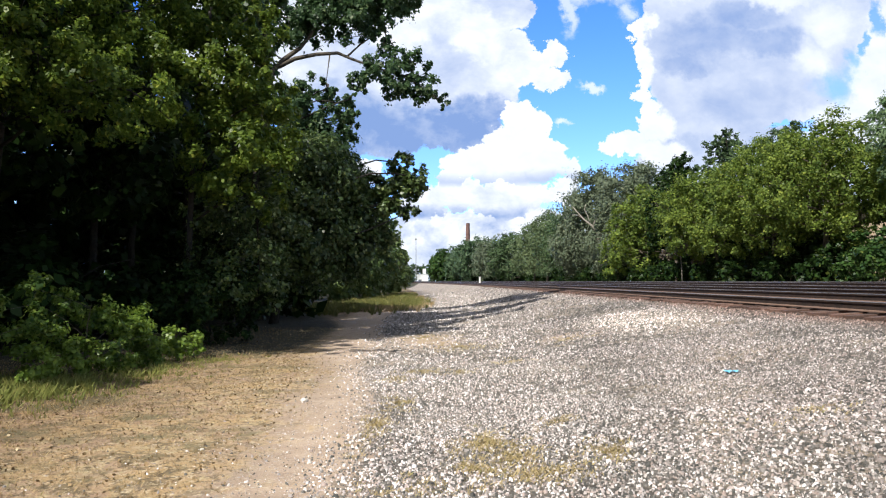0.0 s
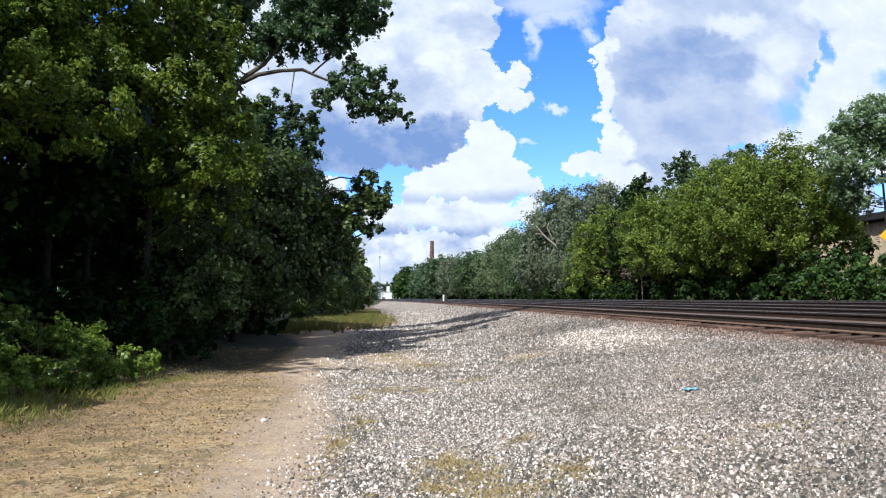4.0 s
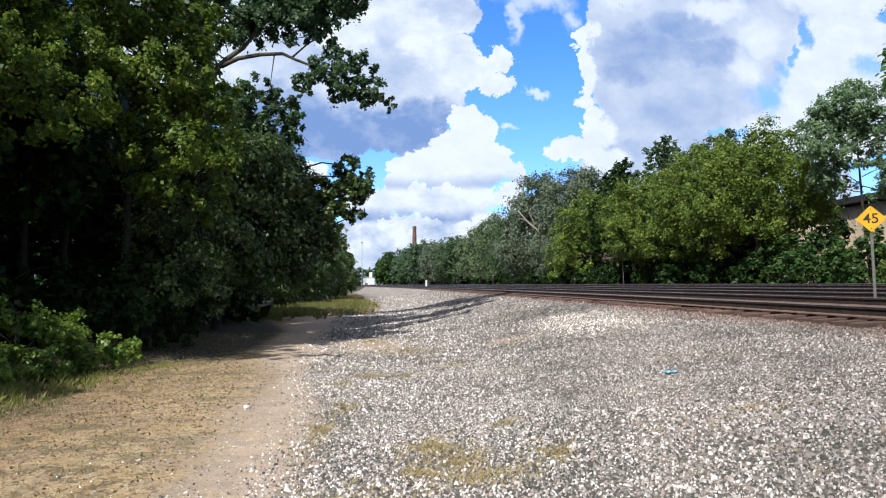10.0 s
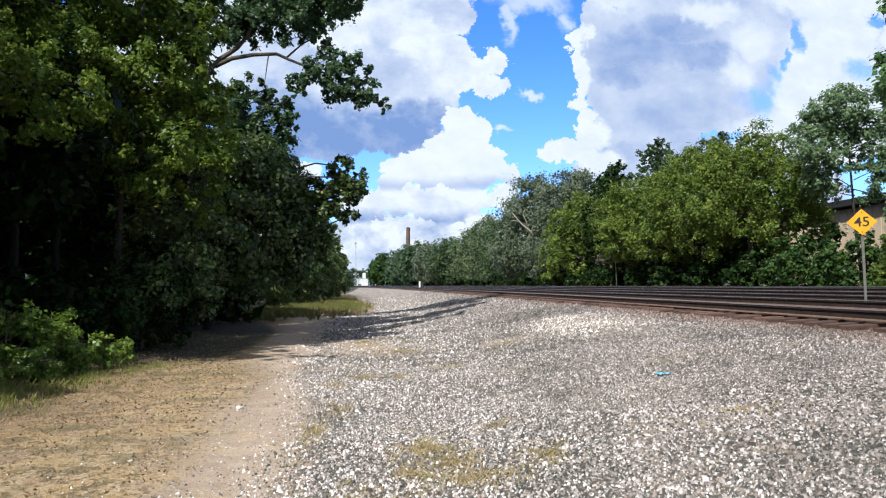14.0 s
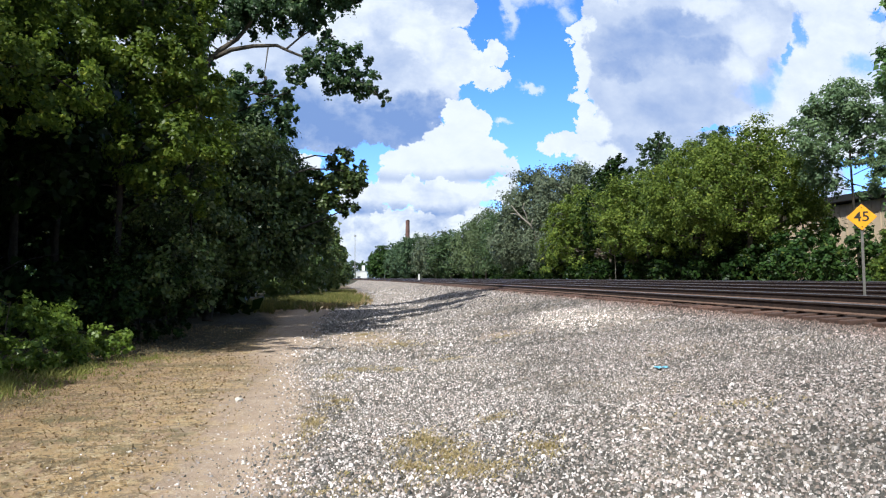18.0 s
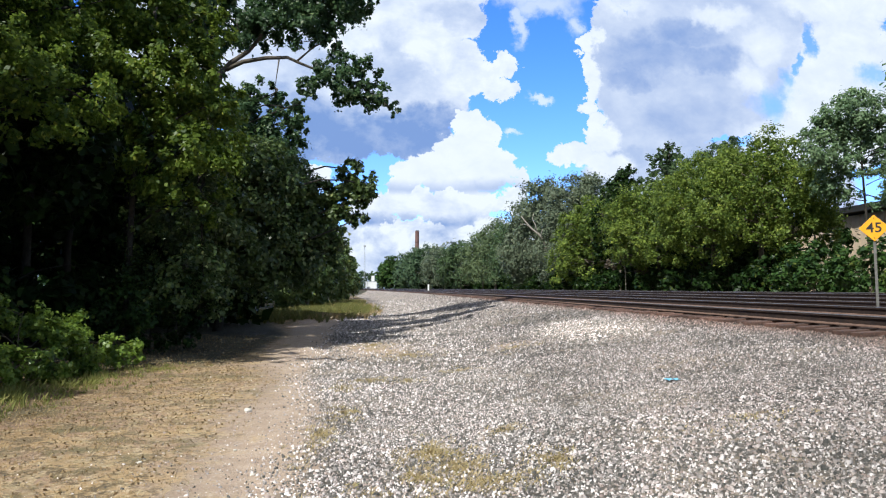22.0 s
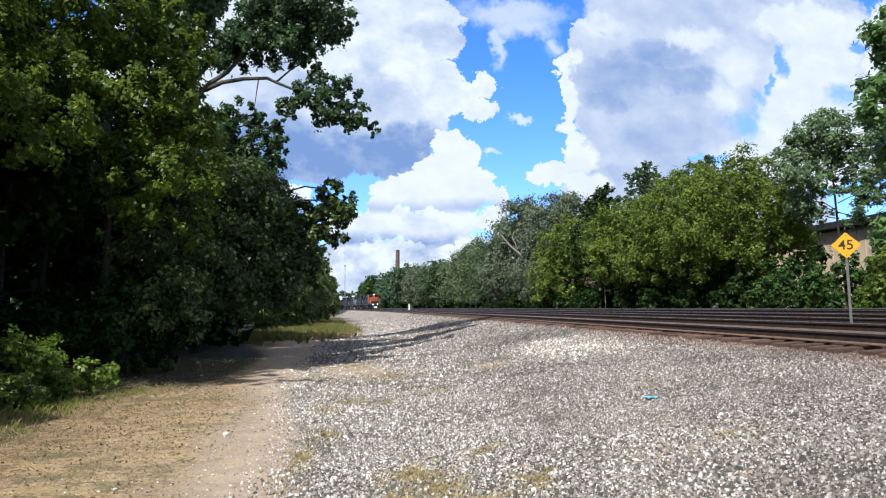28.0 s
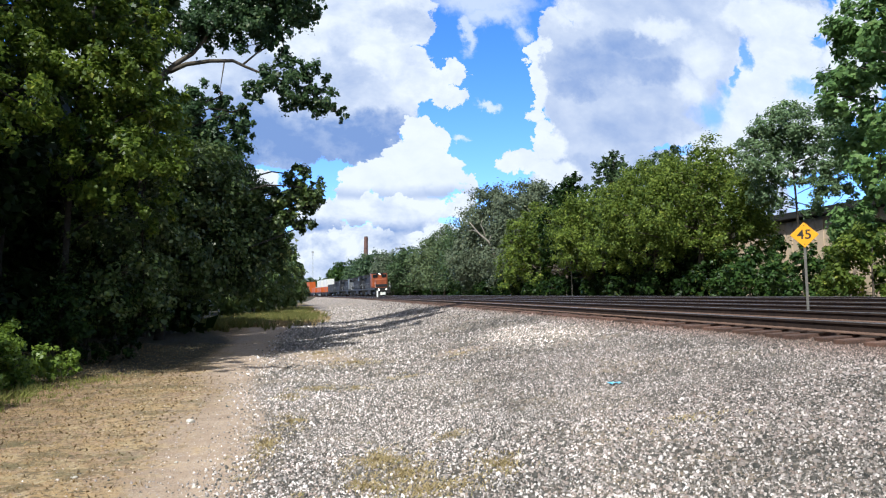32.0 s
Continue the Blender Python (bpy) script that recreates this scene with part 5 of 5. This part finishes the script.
# ---- loose stones, grass and litter ----
def stones(rng, n, x, y, size, blunt):
    """Angular stones half sunk in the ground: blunt ones have three corners below and three on top, the others a single peak."""
    a = rng.uniform(0, 6.28, (n, 1)) + np.array([[0, 2.1, 4.2]]) + rng.normal(0, 0.35, (n, 3))
    r = size[:, None] * rng.uniform(0.7, 1.3, (n, 3))
    stretch, turn = rng.uniform(0.38, 0.85, (n, 1)), rng.uniform(0, 6.28, (n, 1))
    px, py = r * np.cos(a), r * np.sin(a) * stretch
    bx, by = px * np.cos(turn) - py * np.sin(turn), px * np.sin(turn) + py * np.cos(turn)
    z = (ground_z(x, y))[:, None]
    low = np.stack([bx + x[:, None], by + y[:, None], z - size[:, None] * 0.3 + np.zeros((n, 3))], -1)
    k = rng.uniform(0.35, 0.85, (n, 3)) if blunt else rng.uniform(0.05, 0.4, (n, 3))
    sh = rng.normal(0, 0.22, (n, 2)) * size[:, None]
    top = np.stack([bx * k + x[:, None] + sh[:, :1], by * k + y[:, None] + sh[:, 1:], z + size[:, None] * (rng.uniform(0.3, 0.95, (n, 3)) if blunt else rng.uniform(0.5, 1.0, (n, 3)))], -1)
    if not blunt:
        top = top.mean(1, keepdims=True)
        tri = np.array([(0, 1, 3), (1, 2, 3), (2, 0, 3)])
    else:
        tri = np.array([(0, 1, 4), (0, 4, 3), (1, 2, 5), (1, 5, 4), (2, 0, 3), (2, 3, 5), (3, 4, 5)])
    v = np.concatenate([low, top], 1)
    m = v.shape[1]
    return v.reshape(-1, 3), (tri[None] + m * np.arange(n)[:, None, None]).reshape(-1, 3)


def build_ballast():
    rng = np.random.default_rng(21)
    xs, ys, ss = [], [], []
    for y0, y1, per, s in ((3.6, 8.5, 2500, 0.0160), (8.5, 13, 1100, 0.0215), (13, 20, 360, 0.031), (20, 32, 115, 0.042), (32, 50, 50, 0.05), (50, 80, 12, 0.065)):
        x0, x1 = -2.5 - (y1 > 40), 17.0 - 0.14 * y0
        n = int((x1 - x0) * (y1 - y0) * per)
        x, y = rng.uniform(x0, x1, n), rng.uniform(y0, y1, n)
        g = zones(x, y)[0]
        patch = 0.5 + 0.5 * np.sin(x * 1.7 + 0.6 * np.sin(y * 1.3)) * np.sin(y * 1.1 + x * 0.4)
        sod = np.exp(-(((x - 0.45) / 0.6) ** 2 + ((y - 6.0) / 0.75) ** 2))
        stray = 0.05 * np.exp(-np.maximum(0, -0.8 - x) / 0.35)
        keep = (rng.uniform(0, 1, n) < np.maximum(g * (0.62 + 0.4 * patch) * (1 - 0.5 * sod), stray)) & (x < y * 0.98 + 2.0) & ((x - rail_x(y) < -0.55) | ((x - rail_x(y) < -0.12) & (rng.uniform(0, 1, n) < 0.55)))
        xs.append(x[keep]), ys.append(y[keep]), ss.append(s * rng.lognormal(0, 0.28, keep.sum()))
    # grit trodden into the lane
    n = 12000
    x, y = rng.uniform(-3.4, -0.4, n), rng.uniform(4.2, 16, n)
    keep = rng.uniform(0, 1, n) < np.exp(-np.maximum(0, -1.5 - x) / 0.7) * 0.8
    xs.append(x[keep]), ys.append(y[keep]), ss.append(0.008 * rng.lognormal(0, 0.45, keep.sum()))
    x, y, s = np.concatenate(xs), np.concatenate(ys), np.concatenate(ss)
    near = y < 7.2
    v, f = stones(rng, int(near.sum()), x[near], y[near], s[near], True)
    v2, f2 = stones(rng, int((~near).sum()), x[~near], y[~near], s[~near], False)
    v, f = np.concatenate([v, v2]), np.concatenate([f, f2 + len(v)])
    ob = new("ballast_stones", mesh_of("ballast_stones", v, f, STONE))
    tagged(ob, "loose grey and white crushed stone over the bank", "gravel", kind="stuff")


build_ballast()


def blades(rng, x, y, length, lean, width, least=0.0):
    """Grass blades: narrow triangles rooted in the ground."""
    n = len(x)
    z = ground_z(x, y) - 0.004
    a = rng.uniform(0, 6.28, n)
    l = (least + (1 - least) * rng.uniform(0, 1, n)) * lean
    dx, dy = np.cos(a) * l * length, np.sin(a) * l * length
    h = length * np.sqrt(np.maximum(0.02, 1 - l ** 2))
    b = a + rng.normal(1.57, 0.5, n)
    wx, wy = np.cos(b) * width, np.sin(b) * width
    v = np.stack([np.stack([x - wx, y - wy, z], -1), np.stack([x + wx, y + wy, z], -1), np.stack([x + dx * 0.45 + wx * 0.6, y + dy * 0.45 + wy * 0.6, z + h * 0.62], -1), np.stack([x + dx, y + dy, z + h], -1)], 1)
    return v.reshape(-1, 3), np.arange(4 * n).reshape(-1, 4)


def spots(rng, rows, tuft):
    """Points in tufts within ellipses: x, y, half sizes, count."""
    xs, ys = [], []
    for cx, cy, ax, ay, n in rows:
        k = max(1, n // tuft)
        r, a = np.abs(rng.normal(0, 0.62, k)) ** 0.85, rng.uniform(0, 6.28, k)
        tx, ty = cx + ax * r * np.cos(a), cy + ay * r * np.sin(a)
        xs.append((tx[:, None] + rng.normal(0, 0.035, (k, tuft))).ravel())
        ys.append((ty[:, None] + rng.normal(0, 0.035, (k, tuft))).ravel())
    return np.concatenate(xs), np.concatenate(ys)


def build_grass():
    rng = np.random.default_rng(31)
    # dry turf between the lane and the wood
    n = 42000
    x, y = rng.uniform(-9, -1.2, n), rng.uniform(4.2, 17, n)
    patch = 0.5 + 0.5 * np.sin(1.9 * x + np.sin(2.3 * y)) * np.sin(1.4 * y - 0.8 * x)
    k = (rng.uniform(0, 1, n) < zones(x, y)[1] * (0.15 + 0.85 * patch)) & (x > -0.72 * y - 1)
    x, y = x[k], y[k]
    v, f = blades(rng, x, y, rng.uniform(0.02, 0.065, len(x)), 1.0, 0.005, 0.75)
    tagged(new("dry_grass", mesh_of("dry_grass", v, f, GRASS_DRY)), "short sun-bleached dry grass beside the lane", "grass", kind="stuff")
    n = 11000
    x, y = rng.uniform(-9, -1.6, n), rng.uniform(4.2, 24, n)
    k = (rng.uniform(0, 1, n) < np.maximum(zones(x, y)[1], zones(x, y)[2])) & (x > -0.72 * y - 1)
    c = np.stack([x[k], y[k], ground_z(x[k], y[k]) + 0.012], -1)
    v = leaf_quads(rng, c, np.full(len(c), 0.004), 0.035)
    tagged(new("leaf_litter", mesh_of("leaf_litter", v, np.arange(len(v)).reshape(-1, 4), LITTER)), "brown dead leaves and bits on the turf", "leaf litter", kind="stuff")
    # withered tufts scattered over the turf, thicker towards the wood
    k = 2600
    tx, ty = rng.uniform(-8, -1.7, k), rng.uniform(4.6, 15, k)
    on = (rng.uniform(0, 1, k) < zones(tx, ty)[1] * (0.35 + 0.65 * smooth01(-tx, 2.5, 6))) & (tx > -0.72 * ty - 1)
    tx, ty = tx[on], ty[on]
    x, y = (tx[:, None] + rng.normal(0, 0.10, (len(tx), 12))).ravel(), (ty[:, None] + rng.normal(0, 0.07, (len(tx), 12))).ravel()
    v, f = blades(rng, x, y, rng.uniform(0.02, 0.05, len(x)), 1.0, 0.006, 0.6)
    tagged(new("withered_tufts", mesh_of("withered_tufts", v, f, DRY_TUFT)), "low brown withered grass tufts on the turf", "grass", kind="stuff")
    # weeds where the turf meets the undergrowth
    x, y = spots(rng, [(-6.3, 9.3, 1.2, 1.3, 2600), (-6.6, 9.8, 1.5, 1.6, 2200), (-5.6, 10.2, 1.2, 1.6, 2000), (-4.9, 11.8, 0.9, 1.5, 1100), (-4.4, 13.6, 0.8, 1.2, 700)], 8)
    v, f = blades(rng, x, y, rng.uniform(0.06, 0.28, len(x)) * smooth01(-x, 3.5, 6.0).clip(0.25, 1), 0.8, 0.006)
    tagged(new("weeds", mesh_of("weeds", v, f, WEEDS)), "green weeds at the edge of the undergrowth", "weeds", kind="stuff")
    # tufts in the gravel
    x, y = spots(rng, [(0.40, 6.5, 0.34, 0.5, 1900), (0.62, 6.0, 0.32, 0.3, 1000), (0.75, 5.45, 0.5, 0.25, 1300), (0.25, 5.75, 0.2, 0.2, 500), (1.40, 5.85, 0.22, 0.5, 900), (1.2, 7.2, 0.25, 0.22, 420), (-0.25, 5.3, 0.5, 0.3, 500), (-0.36, 11.9, 0.5, 0.35, 700), (-0.76, 10.8, 0.25, 0.5, 500), (0.3, 11.7, 0.3, 0.3, 400),
                       (0.4, 16.6, 0.8, 1.3, 1700), (-0.5, 19.5, 0.8, 1.6, 1500), (1.26, 12.5, 0.4, 0.3, 500), (-0.75, 7.5, 0.2, 1.4, 900), (-0.55, 8.8, 0.25, 0.6, 500), (2.7, 15, 0.6, 0.8, 500), (3.4, 6.3, 0.5, 0.3, 350)], 14)
    v, f = blades(rng, x, y, rng.uniform(0.03, 0.065, len(x)), 1.0, 0.005, 0.6)
    tagged(new("grass_tufts", mesh_of("grass_tufts", v, f, GRASS_TUFT)), "yellowed grass tufts growing through the gravel", "grass", kind="stuff")
    # long grass by the lane's far end
    x, y = spots(rng, [(-4.6, 46, 2.6, 10, 11000), (-5.5, 36, 1.6, 5, 4000), (-3.4, 56, 1.2, 9, 5000), (-2.2, 47, 0.9, 7, 5000), (-4.4, 68, 1.5, 10, 5000)], 20)
    v, f = blades(rng, x, y, rng.uniform(0.2, 0.55, len(x)), 0.7, 0.012)
    v3, f3 = v, f
    x, y = spots(rng, [(-1.9, 46, 1.1, 7.5, 2600), (-3.6, 37, 1.5, 2.2, 2200), (-2.6, 58, 1.2, 9, 2000)], 9)
    v, f = blades(rng, x, y, rng.uniform(0.12, 0.4, len(x)), 0.85, 0.012)
    tagged(new("brown_grass", mesh_of("brown_grass", v, f, GRASS_DRY)), "dry brown grass along the rim of the green", "grass", kind="stuff")
    v, f = v3, f3
    tagged(new("long_grass", mesh_of("long_grass", v, f, GRASS_GREEN)), "long yellow-green grass at the edge of the lane", "grass", kind="stuff")


build_grass()


def build_litter():
    x, y = 3.58, 8.55
    b = thing("plastic_scrap", (x, y, gz(x, y) + 0.012), "crumpled scrap of bright blue plastic on the gravel", "litter")
    rng = np.random.default_rng(4)
    n = 7
    g = np.linspace(-0.09, 0.09, n)
    vs = [(a, c * 0.6, 0.03 * rng.uniform(0, 1)) for a in g for c in g]
    fs = [(i * n + j, (i + 1) * n + j, (i + 1) * n + j + 1, i * n + j + 1) for i in range(n - 1) for j in range(n - 1) if rng.uniform() < 0.85]
    part("sheet", mesh_of("sheet", vs, fs, BLUE), b)
    for sx, sy, r, words in ((-1.8, 8.95, 0.06, "pale stone lying on the dirt lane"), (-1.55, 7.1, 0.026, "small pale stone on the lane"), (-2.3, 6.6, 0.028, "small pale stone on the lane"), (-1.2, 6.2, 0.024, "small pale stone on the lane")):
        bm = bmesh.new()
        bmesh.ops.create_icosphere(bm, subdivisions=2, radius=r)
        for q in bm.verts:
            q.co *= 0.8 + 0.4 * noise.noise(q.co * 14 + Vector((sx, sy, 0)))
            q.co.z *= 0.6
        st = new("stone", from_bm("stone", bm, PALE_STONE))
        st.matrix_basis = pose(sx, sy, gz(sx, sy) + r * 0.25, 0, 0, 40 * sx)
        tagged(st, words, "stone")


build_litter()


def motions():
    """The train comes round the bend towards us at about 19 metres a second."""
    behind = 0.0
    for v, length in TRAIN:
        rows = []
        for t in range(0, 33, 2):
            front = 129.5 + 19.0 * (32 - t) + behind
            mid = front + length / 2
            x, k = float(rail_x(mid)) + 5.15, float(rail_slope(mid))
            m = pose(x, mid, 1.40, 0, -3.0, math.degrees(math.atan(-k))) @ pose(0, -length / 2, 0)
            rows.append((t, m))
        walk(v, rows)
        behind += length


motions()
